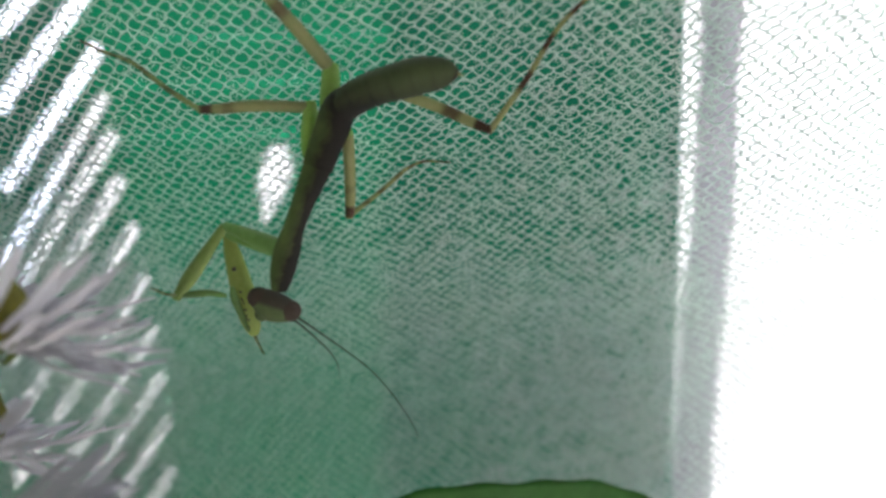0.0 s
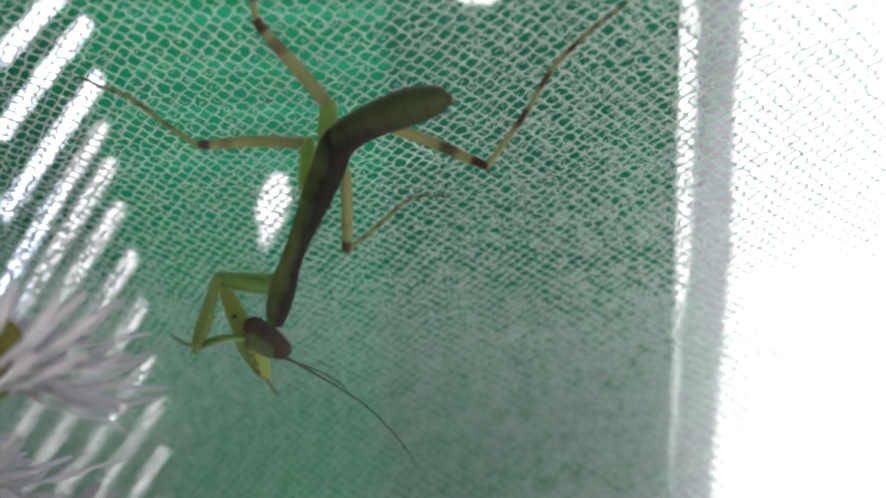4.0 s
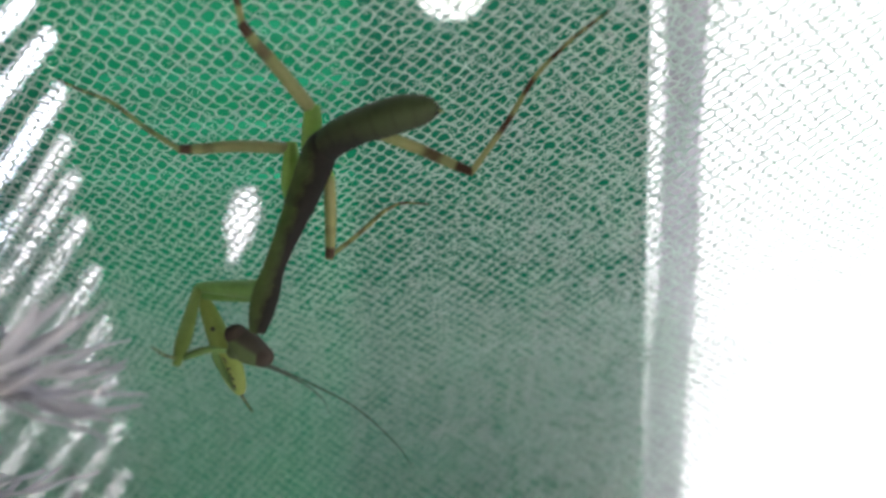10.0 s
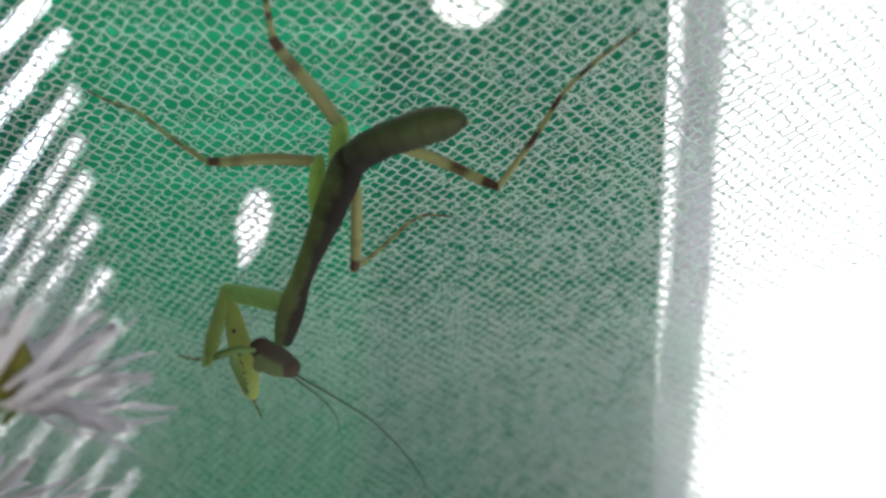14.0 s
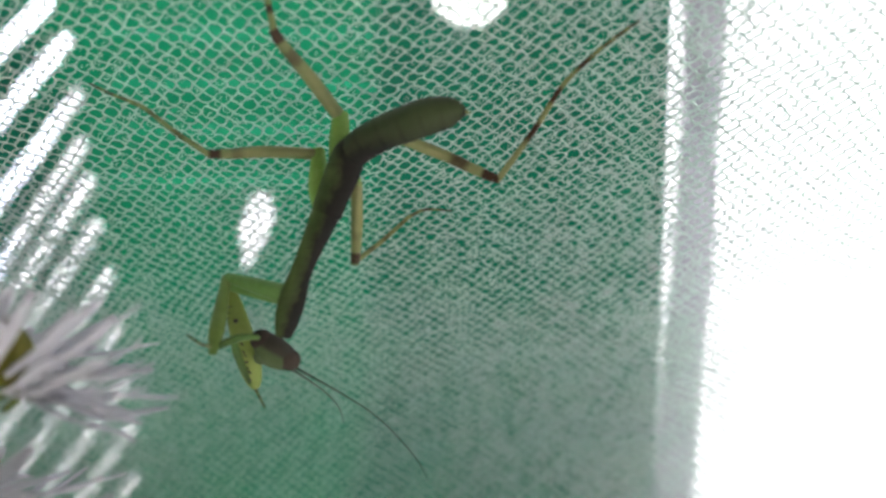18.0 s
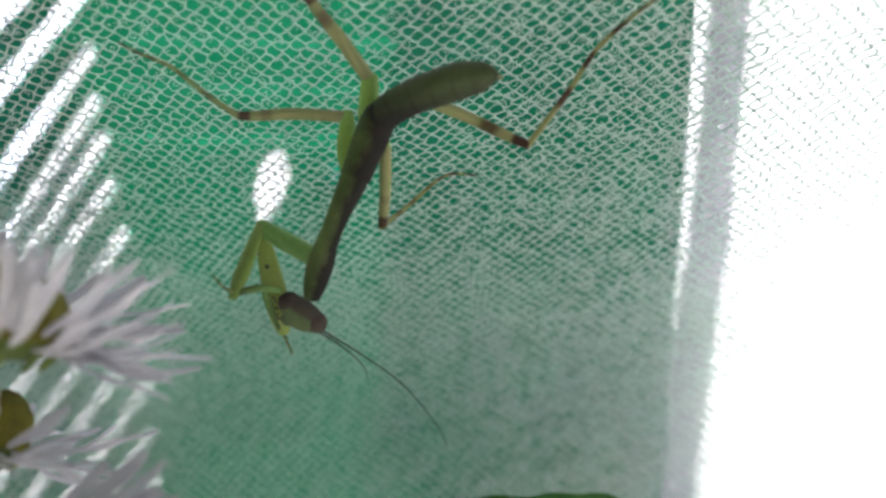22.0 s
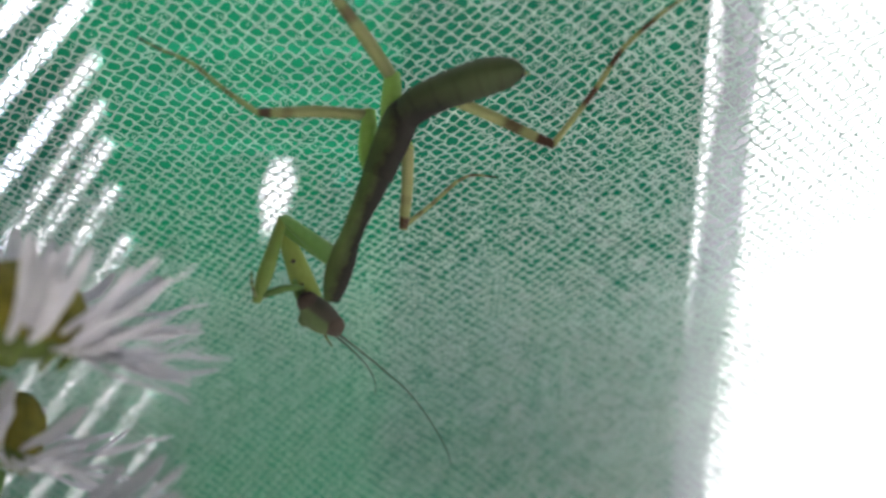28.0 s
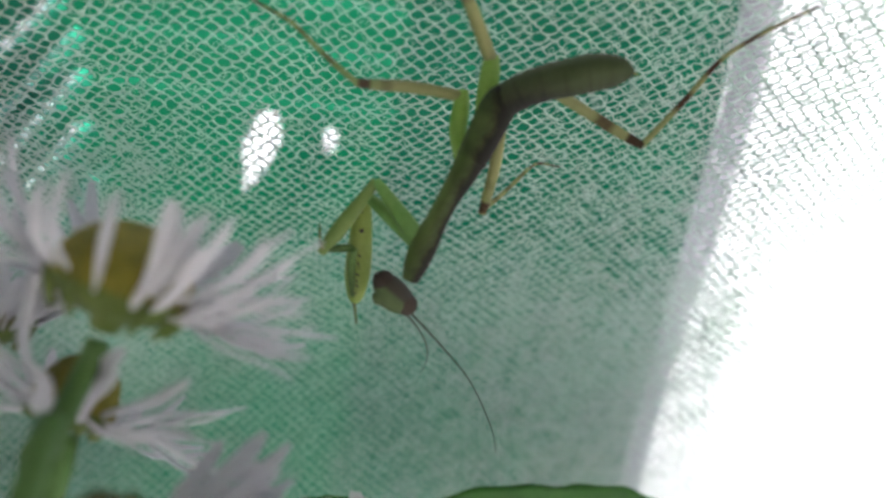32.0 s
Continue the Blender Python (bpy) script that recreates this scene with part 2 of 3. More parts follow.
def bowl_depth(u, v):
    e = rim_depth(v)
    return e + (88 - e) * smooth01((rim_u(v) - u) / 0.56)


def bowl(u, v, extra=0.0):
    d = bowl_depth(u, v) + extra
    return tip(u * d, v * d, d)


SLOTS = [  # ends of the slots: right, up, right, up, half width
    (-0.5199, 0.3336, -0.6068, 0.2438, 0.0118),
    (-0.4927, 0.2843, -0.6068, 0.1443, 0.0108),
    (-0.4757, 0.2128, -0.5994, 0.0412, 0.0100),
    (-0.4691, 0.1502, -0.6100, -0.0680, 0.0092),
    (-0.4595, 0.1002, -0.6050, -0.1220, 0.0100),
    (-0.4507, 0.0412, -0.6020, -0.1900, 0.0098),
    (-0.4315, -0.0214, -0.6000, -0.2750, 0.0095),
    (-0.4190, -0.0876, -0.5980, -0.3550, 0.0090),
    (-0.4065, -0.1539, -0.5900, -0.4250, 0.0085),
    (-0.3991, -0.2165, -0.5850, -0.4900, 0.0080),
    (-0.3930, -0.2800, -0.5800, -0.5550, 0.0075),
    (-0.3870, -0.3430, -0.5600, -0.6000, 0.0070),
]
HOLES = [(-0.241, 0.048, 0.0195, 0.043, 12), (-0.252, 0.004, 0.008, 0.014, 12), (0.033, 0.349, 0.050, 0.042, 0)]


def is_slot(u, v):
    for a, b, c, d, w in SLOTS:
        ex, ey = c - a, d - b
        k = ((u - a) * ex + (v - b) * ey) / (ex * ex + ey * ey)
        k = min(max(k, 0), 1)
        if math.hypot(u - a - k * ex, v - b - k * ey) < w:
            return True
    return False


# glossy reflection on the panel, shaped as a small slanting opening
GLINT = (-0.160, 0.064, 0.0080, 0.015)


def is_glint(u, v):
    a, b, ra, rb = GLINT
    return ((u - a) / ra) ** 2 + ((v - b) / rb) ** 2 < 1


def is_hole(u, v):
    for a, b, ra, rb, lean in HOLES:
        s, c = math.sin(radians(lean)), math.cos(radians(lean))
        x, y = (u - a) * c - (v - b) * s, (v - b) * c + (u - a) * s
        if (x / ra) ** 2 + (y / rb) ** 2 < 1:
            return True
    return False


def is_ridge_light(j, i, v, u):
    """Light on the panel's ridges, drawn as short dashes left open in its back face."""
    return (j + i) % 3 == 0 and -0.43 < u < 0.05 and v > 0.09 and abs((v - 0.298 + 0.03125) % 0.0625 - 0.03125) < 0.0031


def green_container():
    root = new("green_container")
    tagged(root, "green translucent plastic container with slots behind the net", "container")
    du, nv = 0.0055, 260
    vs = np.linspace(-0.78, 0.75, nv)
    nu = 230
    verts, faces = [], []
    for v in vs:
        u1 = rim_u(v)
        for i in range(nu):
            verts.append(bowl(u1 - i * du, v))
    base = len(verts)
    for v in vs:
        u1 = rim_u(v)
        for i in range(nu):
            verts.append(bowl(u1 - i * du, v, 0.9))
    deep = len(verts)
    for v in vs:
        u1 = rim_u(v)
        for i in range(nu):
            verts.append(bowl(u1 - i * du, v, 19.0))
    gap = np.zeros((nv, nu), int)
    for j in range(nv - 1):
        for i in range(nu - 1):
            vm = (vs[j] + vs[j + 1]) / 2
            um = rim_u(vm) - (i + 0.5) * du
            gap[j, i] = 2 if is_slot(um, vm) else 1 if is_hole(um, vm) else 3 if is_glint(um, vm) else 0
    for j in range(nv - 1):
        for i in range(nu - 1):
            if gap[j, i]:
                continue
            a = j * nu + i
            faces.append((a, a + nu, a + nu + 1, a + 1))
            if not is_ridge_light(j, i, (vs[j] + vs[j + 1]) / 2, rim_u(vs[j]) - i * du):
                faces.append((base + a, base + a + 1, base + a + nu + 1, base + a + nu))
            if i == 0:
                faces.append((a, base + a, base + a + nu, a + nu))
            for dj, di, p, q in ((0, -1, a, a + nu), (0, 1, a + nu + 1, a + 1), (-1, 0, a + 1, a), (1, 0, a + nu, a + nu + 1)):
                if 0 <= j + dj < nv - 1 and 0 <= i + di < nu - 1 and gap[j + dj, i + di]:
                    kind = gap[j + dj, i + di]
                    if kind == 3:  # an opening cut aslant, standing in for the reflection
                        aim = tip(-11.7, 0.0, 1.4)
                        verts += [verts[k] + (verts[k] - aim).normalized() * 26 * MM for k in (p, q)]
                        faces.append((q, p, len(verts) - 2, len(verts) - 1))
                    else:
                        back = deep if kind == 2 else base
                        faces.append((q, p, back + p, back + q))
    part("panel", mesh_from("panel", verts, faces, GREEN_PLASTIC), root)
    # a pale backing sheet behind the part beside the upright edge
    bv, bf = [], []
    cols = np.linspace(0.006, 0.372, 14)
    rows_v = np.linspace(-0.70, 0.66, 40)
    for back in (2.2, 2.7):
        bv += [bowl(rim_u(v) - a, v, back) for v in rows_v for a in cols]
    nb, mb = len(cols), len(rows_v)
    for j in range(mb - 1):
        for i in range(nb - 1):
            a = j * nb + i
            bf += [(a, a + nb, a + nb + 1, a + 1), (nb * mb + a, nb * mb + a + 1, nb * mb + a + nb + 1, nb * mb + a + nb)]
        for a in (j * nb, j * nb + nb - 1):
            bf.append((a, a + nb, nb * mb + a + nb, nb * mb + a))
    part("backing_sheet", mesh_from("backing_sheet", bv, bf, BACKING), root, label="pale translucent backing sheet")
    # a rounded lip along the upright edge
    pts = [(bowl(rim_u(v) - 0.009, v, 0.4), 0.5) for v in np.linspace(-0.75, 0.72, 14)]
    limb_part("lip", pts, GREEN_PLASTIC, root, "rounded green lip", sides=8, steps=3)
    return root


green_container()


# ---- knitted net ----
def net_profile():
    """The net's section: a ceiling that bends down into the far side. Rows of height and depth at even steps of 0.01 mm."""
    v = np.linspace(0.95, -0.8, 3000)
    roof = 34.9 / (0.7176 + 0.80 * v).clip(0.02)
    k = 5.0
    d = -k * np.log(np.exp(-roof / k) + np.exp(-62.0 / k))
    y = v * d
    s = np.r_[0, np.cumsum(np.hypot(np.diff(y), np.diff(d)))]
    return s, y, d


NET_S, NET_Y, NET_D = net_profile()


def threads(name, parent, place, ends, thick, fat, rng, sides=4, wobble=0.05):
    """One mesh of short threads between numbered places in the cage."""
    p, q = place[ends[:, 0]], place[ends[:, 1]]
    ax = q - p
    ax /= np.linalg.norm(ax, axis=1, keepdims=True) + 1e-9
    e1 = np.cross(ax, np.tile([0.0, 0.3, 1.0], (len(ax), 1)))
    e1 /= np.linalg.norm(e1, axis=1, keepdims=True) + 1e-9
    e2 = np.cross(ax, e1)
    p, q = p - ax * 0.03, q + ax * 0.03
    r = thick * fat * rng.uniform(0.65, 1.35, len(fat))
    mid = (p + q) / 2 + e1 * rng.normal(0, wobble, (len(p), 1)) + e2 * rng.normal(0, wobble, (len(p), 1))
    rings = []
    for c, g in ((p, 1.2), (mid, 0.8), (q, 1.2)):
        for k in range(sides):
            an = 2 * math.pi * k / sides
            rings.append(c + (e1 * math.cos(an) + e2 * math.sin(an)) * (r * g)[:, None])
    v = np.stack(rings, 1).reshape(-1, 3)
    m = np.array(CAGE)
    v = (np.c_[v[:, :2], -v[:, 2]] * MM) @ m[:3, :3].T + m[:3, 3]
    quads = []
    for ring in range(2):
        for k in range(sides):
            a, b = ring * sides + k, ring * sides + (k + 1) % sides
            quads.append([a, b, b + sides, a + sides])
    f = (np.arange(len(p))[:, None, None] * (3 * sides) + np.array(quads)[None]).reshape(-1, 4)
    me = bpy.data.meshes.new(name)
    me.vertices.add(len(v))
    me.vertices.foreach_set("co", v.ravel())
    me.loops.add(f.size)
    me.loops.foreach_set("vertex_index", f.ravel().astype(np.int32))
    me.polygons.add(len(f))
    me.polygons.foreach_set("loop_start", np.arange(0, f.size, 4, dtype=np.int32))
    me.polygons.foreach_set("loop_total", np.full(len(f), 4, dtype=np.int32))
    me.polygons.foreach_set("use_smooth", np.ones(len(f), bool))
    me.materials.append(NET_THREAD)
    me.update(calc_edges=True)
    return tagged(part(name, me, parent), kind="stuff")


def knit(rows, cells):
    """Numbers of the crossings, and the threads between them: zigzag rows joined by short knots."""
    ii, jj = np.meshgrid(np.arange(cells), np.arange(rows))
    idx = jj * cells + ii
    up_ok = ((ii + jj) % 2 == 0)[:-1]
    a1, b1, a2, b2 = idx[:, :-1].ravel(), idx[:, 1:].ravel(), idx[:-1][up_ok], idx[1:][up_ok]
    ends = np.concatenate([np.stack([a1, b1], 1), np.stack([a2, b2], 1)])
    return ii, jj, ends, np.concatenate([np.full(len(a1), 1.0), np.full(len(a2), 1.35)])


def on_section(x, s, h):
    """Places on the net's section, h millimetres behind it."""
    yy, dd = np.interp(s, NET_S, NET_Y), np.interp(s, NET_S, NET_D)
    ty, td = np.interp(s + 0.1, NET_S, NET_Y) - yy, np.interp(s + 0.1, NET_S, NET_D) - dd
    ln = np.hypot(ty, td) + 1e-9
    return np.stack([x, yy - td / ln * h, dd - ty / ln * h], -1)


def net_sheet(name, parent, x0, x1, s0, s1, behind, thick, seed, pitch=0.85, row=0.405, sides=4, lean=-0.17, ragged=0.0, edge=9.0):
    """A knitted sheet on the net's section between two lengths along it. ragged: millimetres over which its border frays."""
    rng = np.random.default_rng(seed)
    ii, jj, ends, fat = knit(int((s1 - s0 + 36) / row) + 2, int((x1 - x0) / pitch * 2) + 2)
    x = x0 + ii * pitch / 2
    s = s0 - 18 + jj * row + np.where((ii + jj) % 2 == 0, 0.37, -0.37) * row
    s = s + lean * (x - (x0 + x1) / 2) + 0.5 * np.sin(x * 0.13 + seed) + 0.16 * np.sin(x * 0.31 + s * 0.2)
    x = x + 0.4 * np.sin(s * 0.16 + seed) + 0.14 * np.sin(s * 0.37 + x * 0.1)
    x, s = x + rng.normal(0, 0.032, x.shape), s + rng.normal(0, 0.030, x.shape)
    h = behind + rng.normal(0, 0.05, x.shape) + 0.35 * np.sin(x * 0.21 + s * 0.13)
    far = np.minimum(np.minimum(x - x0, x1 - x), np.minimum(s - s0, s1 - s))
    far = far - ragged * (rng.uniform(0, 1, x.shape) + 0.12 * np.sin(x * 0.5 + s * 0.3))
    inside = ((far > 0) | ((ragged == 0) & (s > s0) & (s < s1))).ravel()
    ok = inside[ends].all(1)
    place = on_section(x, s, h).reshape(-1, 3)
    ok &= (place[:, 0] < edge * place[:, 2])[ends].all(1)
    # yarn thinned beyond the hem, to imitate glare eating into the threads
    fat = fat * np.interp((place[:, 0] / place[:, 2])[ends[:, 0]], [0.34, 0.40], [1.0, 0.72])
    return threads(name, parent, place, ends[ok], thick, fat[ok], rng, sides)


def lining(name, parent, inward, width, thick, seed, pitch=0.0118, row=0.0110, top=0.45, bottom=-0.60, lean=-0.3):
    """A sheet of the same net that lies against the container, thinning out away from its upright edge."""
    rng = np.random.default_rng(seed)
    ii, jj, ends, fat = knit(int((top - bottom) / row) + 40, int(width / pitch * 2) + 2)
    a = ii * pitch / 2
    v = bottom - 20 * row + jj * row + np.where((ii + jj) % 2 == 0, 0.31, -0.31) * row + lean * (a - width / 2)
    a = a + 0.006 * np.sin(v * 9 + seed) + rng.normal(0, 0.001, a.shape)
    v = v + 0.010 * np.sin(a * 11 + seed) + rng.normal(0, 0.001, a.shape)
    e = np.interp(v, RIM_V, RIM_D)
    c = ((a / 0.56).clip(0, 1)) ** 2 * (3 - 2 * (a / 0.56).clip(0, 1))
    d = e + (88 - e) * c - inward + 0.5 * np.sin(v * 40 + a * 30) + rng.normal(0, 0.06, a.shape)
    u = np.interp(v, RIM_V, RIM_U) - a - 0.004
    place = np.stack([u * d, v * d, d], -1).reshape(-1, 3)
    keep = (rng.uniform(0, 1, a.shape) > 1 - (1 - 0.9 * (a / width).clip(0, 1) ** 2.0) * np.interp(v, [-0.25, -0.05, 0.12], [1.0, 0.55, 0.22])) & (v > bottom) & (v < top) & (a > -0.002)
    ok = keep.ravel()[ends].all(1)
    return threads(name, parent, place, ends[ok], thick, fat[ok], rng, 3, 0.06)


def fibres(name, parent, places, spread, thick, seed):
    """Loose curls of thread that stand off the knit."""
    rng = np.random.default_rng(seed)
    n, k = len(places), 5
    turn, size = rng.uniform(0, 6.28, n), rng.uniform(0.10, 0.30, n)
    curl = rng.uniform(2.0, 5.0, n) * rng.choice([-1, 1], n)
    t = np.linspace(0, 1, k)[None]
    an = turn[:, None] + curl[:, None] * t
    step = np.stack([np.cos(an), np.sin(an), 0.6 * np.sin(an * 1.7 + turn[:, None])], -1) * size[:, None, None] * 0.5
    line = places[:, None] + np.cumsum(step, 1) + rng.normal(0, spread, (n, 1, 3))
    flat = line.reshape(-1, 3)
    base = (np.arange(n)[:, None] * k + np.arange(k - 1)[None]).ravel()
    ends = np.stack([base, base + 1], 1)
    return threads(name, parent, flat, ends, thick, np.ones(len(ends)), rng, 3, 0.01)


def s_at(v):
    """The length along the net's section at a slope v over the cage's axis."""
    return float(np.interp(-v, -np.linspace(0.95, -0.8, 3000), NET_S))


net = new("net")
tagged(net, "white knitted net stretched over the cage, loosely folded", "net")
net_sheet("front_layer", net, -36, 38, s_at(0.60), s_at(-0.12), 0.0, 0.050, 1)
net_sheet("far_layer", net, -60, 60, s_at(-0.12) - 0.5, s_at(-0.62), 0.0, 0.074, 2, pitch=0.95, row=0.45, sides=3)
net_sheet("folded_layer", net, -60, -18.0, s_at(0.20), s_at(-0.60), 3.0, 0.052, 3, sides=3, lean=0.22, ragged=8.0)
net_sheet("inner_fold", net, -46, 36, s_at(0.10), s_at(-0.60), 2.5, 0.054, 5, pitch=0.90, row=0.45, sides=3, lean=-0.35, ragged=10.0, edge=0.335)
folds = [lining("edge_fold", net, 2.0, 0.40, 0.10, 6), lining("edge_fold", net, 4.0, 0.26, 0.10, 7, lean=0.25)]
for ob in folds:
    ob.data.materials[0] = BRIGHTENED_THREAD
RNG = np.random.default_rng(11)
LOOSE_X = 14.5 - 16 * RNG.beta(1.0, 1.6, 1500)
fibres("fuzz", net, on_section(LOOSE_X, RNG.uniform(s_at(0.36), s_at(0.0), 1500), -0.05), 0.05, 0.024, 8)
fibres("fuzz", net, on_section(RNG.uniform(-26, 20, 2200), RNG.uniform(s_at(0.42), s_at(0.0), 2200), -0.05), 0.05, 0.022, 9)


HEM_V = [-0.72, -0.16, 0.0, 0.17, 0.34, 0.75]
HEM_U = [0.270, 0.312, 0.328, 0.335, 0.343, 0.350]
HEM_D = [118.0, 88.0, 78.0, 68.0, 66.0, 63.0]
HEM_W = [0.025, 0.0225, 0.0220, 0.0200, 0.0235, 0.0240]


def rolled_hem():
    """The net's hem, rolled into a loose cord beside the container's edge."""
    rng = np.random.default_rng(21)
    verts, faces = [], []
    vs = np.linspace(-0.70, 0.72, 220)
    n = 16
    for j, v in enumerate(vs):
        d0, u0, w0 = (float(np.interp(v, HEM_V, row)) for row in (HEM_D, HEM_U, HEM_W))
        for k in range(n):
            an = 2 * math.pi * k / n
            g = 1 + 0.05 * math.sin(j * 0.37 + k * 2) + rng.uniform(-0.07, 0.07)
            d = d0 + 1.2 * math.sin(an) * g
            u = u0 + w0 * math.cos(an) * g
            verts.append(tip(u * d, v * d, d))
    for j in range(len(vs) - 1):
        for k in range(n):
            a, b = j * n + k, j * n + (k + 1) % n
            faces.append((a, b, b + n, a + n))
    faces += [tuple(range(n)), tuple(range(len(verts) - 1, len(verts) - n - 1, -1))]
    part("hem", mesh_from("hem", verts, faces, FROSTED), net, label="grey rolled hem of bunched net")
    # stray loops along both sides of the cord
    cv = rng.uniform(-0.45, 0.45, 2600)
    side = rng.choice([-1, 1], 2600) * rng.uniform(0.86, 1.10, 2600)
    cd = np.interp(cv, HEM_V, HEM_D)
    cu = np.interp(cv, HEM_V, HEM_U) + np.interp(cv, HEM_V, HEM_W) * side
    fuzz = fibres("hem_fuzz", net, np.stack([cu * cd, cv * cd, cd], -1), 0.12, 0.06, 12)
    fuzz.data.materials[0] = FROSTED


rolled_hem()


# ---- mantis ----
BODY_BASE = tip(-5.40, 4.06, 37.8)
mantis = new("mantis")
mantis.location = BODY_BASE
tagged(mantis, "small green and brown mantis nymph hanging head down from the net", "mantis")


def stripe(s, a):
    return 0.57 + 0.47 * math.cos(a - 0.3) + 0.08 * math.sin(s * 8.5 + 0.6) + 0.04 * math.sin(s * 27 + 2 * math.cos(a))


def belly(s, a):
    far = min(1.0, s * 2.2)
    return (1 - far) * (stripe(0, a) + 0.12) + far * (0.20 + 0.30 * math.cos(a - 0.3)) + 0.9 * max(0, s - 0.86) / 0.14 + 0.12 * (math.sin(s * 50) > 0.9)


def bands(*at):
    """Dark rings: place along the limb, half width, strength."""
    return lambda s, a: max([0.0] + [min(g, g * (1.0 - max(0.0, abs(s - c) - w) / 0.06)) for c, w, g in at])


def mpart(name, pts, mat, label="", **more):
    return limb_part(name, [(tip(*p), r) for p, r in pts], mat, mantis, label, base=BODY_BASE, **more)


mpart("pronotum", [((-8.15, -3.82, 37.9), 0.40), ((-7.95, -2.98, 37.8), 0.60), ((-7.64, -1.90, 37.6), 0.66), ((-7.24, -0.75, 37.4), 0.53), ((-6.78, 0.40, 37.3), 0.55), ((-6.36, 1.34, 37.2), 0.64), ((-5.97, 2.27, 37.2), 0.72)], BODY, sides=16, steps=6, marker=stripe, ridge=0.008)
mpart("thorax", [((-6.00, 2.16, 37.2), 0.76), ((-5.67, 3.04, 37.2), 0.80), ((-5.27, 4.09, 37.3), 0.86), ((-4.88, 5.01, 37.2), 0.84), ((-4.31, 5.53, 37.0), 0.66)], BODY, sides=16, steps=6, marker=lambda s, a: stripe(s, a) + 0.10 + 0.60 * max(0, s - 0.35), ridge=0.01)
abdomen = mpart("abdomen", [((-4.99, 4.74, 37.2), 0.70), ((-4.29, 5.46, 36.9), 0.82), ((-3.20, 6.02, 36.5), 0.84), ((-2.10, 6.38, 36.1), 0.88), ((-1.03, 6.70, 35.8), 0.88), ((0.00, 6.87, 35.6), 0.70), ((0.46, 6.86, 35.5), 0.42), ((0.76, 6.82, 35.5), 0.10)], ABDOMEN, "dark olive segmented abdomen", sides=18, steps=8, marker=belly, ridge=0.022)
ABDOMEN_AT = tip(-4.99, 4.74, 37.2)
limb_part("cercus", [(tip(0.31, 6.82, 35.5), 0.16), (tip(0.63, 6.83, 35.4), 0.12), (tip(0.92, 6.76, 35.3), 0.04)], LEG, abdomen, base=ABDOMEN_AT, sides=6, steps=3)

# four walking legs: femur, tibia, tarsus
LEGS = {
    "hind_leg_a": ([((-5.73, 4.20, 37.8), 0.26), ((-5.53, 5.39, 37.9), 0.46), ((-5.45, 6.41, 38.0), 0.48), ((-5.45, 7.28, 38.1), 0.38)], [((-5.43, 7.02, 38.1), 0.35), ((-6.66, 8.58, 36.6), 0.34), ((-7.75, 9.82, 35.3), 0.27), ((-8.17, 10.46, 34.9), 0.22)], [((-8.12, 10.46, 34.9), 0.17), ((-8.33, 11.81, 34.4), 0.15), ((-8.24, 12.90, 33.0), 0.12)], [((-8.24, 12.90, 33.0), 0.10), ((-8.27, 13.41, 31.9), 0.08), ((-8.76, 13.67, 31.4), 0.05)], ((0.55, 0.04, 0.50), (0.86, 0.10, 0.98))),
    "hind_leg_b": ([((-4.54, 5.40, 37.6), 0.30), ((-3.40, 5.73, 37.2), 0.34), ((-2.31, 5.85, 37.3), 0.30)], [((-2.47, 5.91, 37.3), 0.30), ((-0.25, 5.18, 38.2), 0.29), ((1.55, 4.32, 37.9), 0.26), ((2.45, 3.92, 37.6), 0.21)], [((2.36, 3.92, 37.6), 0.17), ((4.15, 6.40, 37.3), 0.15), ((5.44, 8.44, 36.6), 0.13), ((6.95, 9.82, 35.2), 0.11)], [((6.86, 9.72, 35.0), 0.10), ((7.67, 10.27, 34.6), 0.09), ((8.41, 10.74, 34.0), 0.05)], ((0.46, 0.05, 0.55), (0.85, 0.12, 0.95))),
    "mid_leg_a": ([((-6.46, 2.21, 38.0), 0.24), ((-6.63, 3.47, 38.3), 0.42), ((-6.58, 4.71, 38.5), 0.42), ((-6.59, 5.54, 38.6), 0.30)], [((-6.48, 5.26, 38.6), 0.29), ((-9.04, 5.28, 37.9), 0.30), ((-10.69, 5.08, 37.3), 0.26), ((-11.72, 5.03, 37.1), 0.21)], [((-11.64, 5.00, 37.1), 0.15), ((-13.19, 6.02, 37.0), 0.13), ((-14.65, 7.15, 36.9), 0.11), ((-15.42, 7.53, 36.8), 0.10)], [((-15.42, 7.53, 36.8), 0.09), ((-16.32, 7.86, 36.7), 0.08), ((-17.22, 8.30, 36.6), 0.05)], ((0.60, 0.03, 0.35), (0.88, 0.07, 0.72))),
    "mid_leg_b": ([((-5.18, 4.81, 38.2), 0.30), ((-4.84, 4.19, 38.2), 0.34), ((-4.59, 3.53, 38.0), 0.30)], [((-4.62, 3.81, 38.0), 0.30), ((-4.61, 2.01, 38.4), 0.30), ((-4.71, 0.60, 39.0), 0.27), ((-4.80, -0.26, 39.3), 0.22)], [((-4.82, -0.15, 39.4), 0.15), ((-3.56, 0.93, 40.6), 0.13), ((-2.13, 2.35, 42.0), 0.12)], [((-2.13, 2.35, 42.0), 0.10), ((-1.24, 2.83, 43.2), 0.09), ((0.26, 2.84, 44.3), 0.05)], ((0.50, 0.02, 0.25), (0.86, 0.09, 0.68))),
}
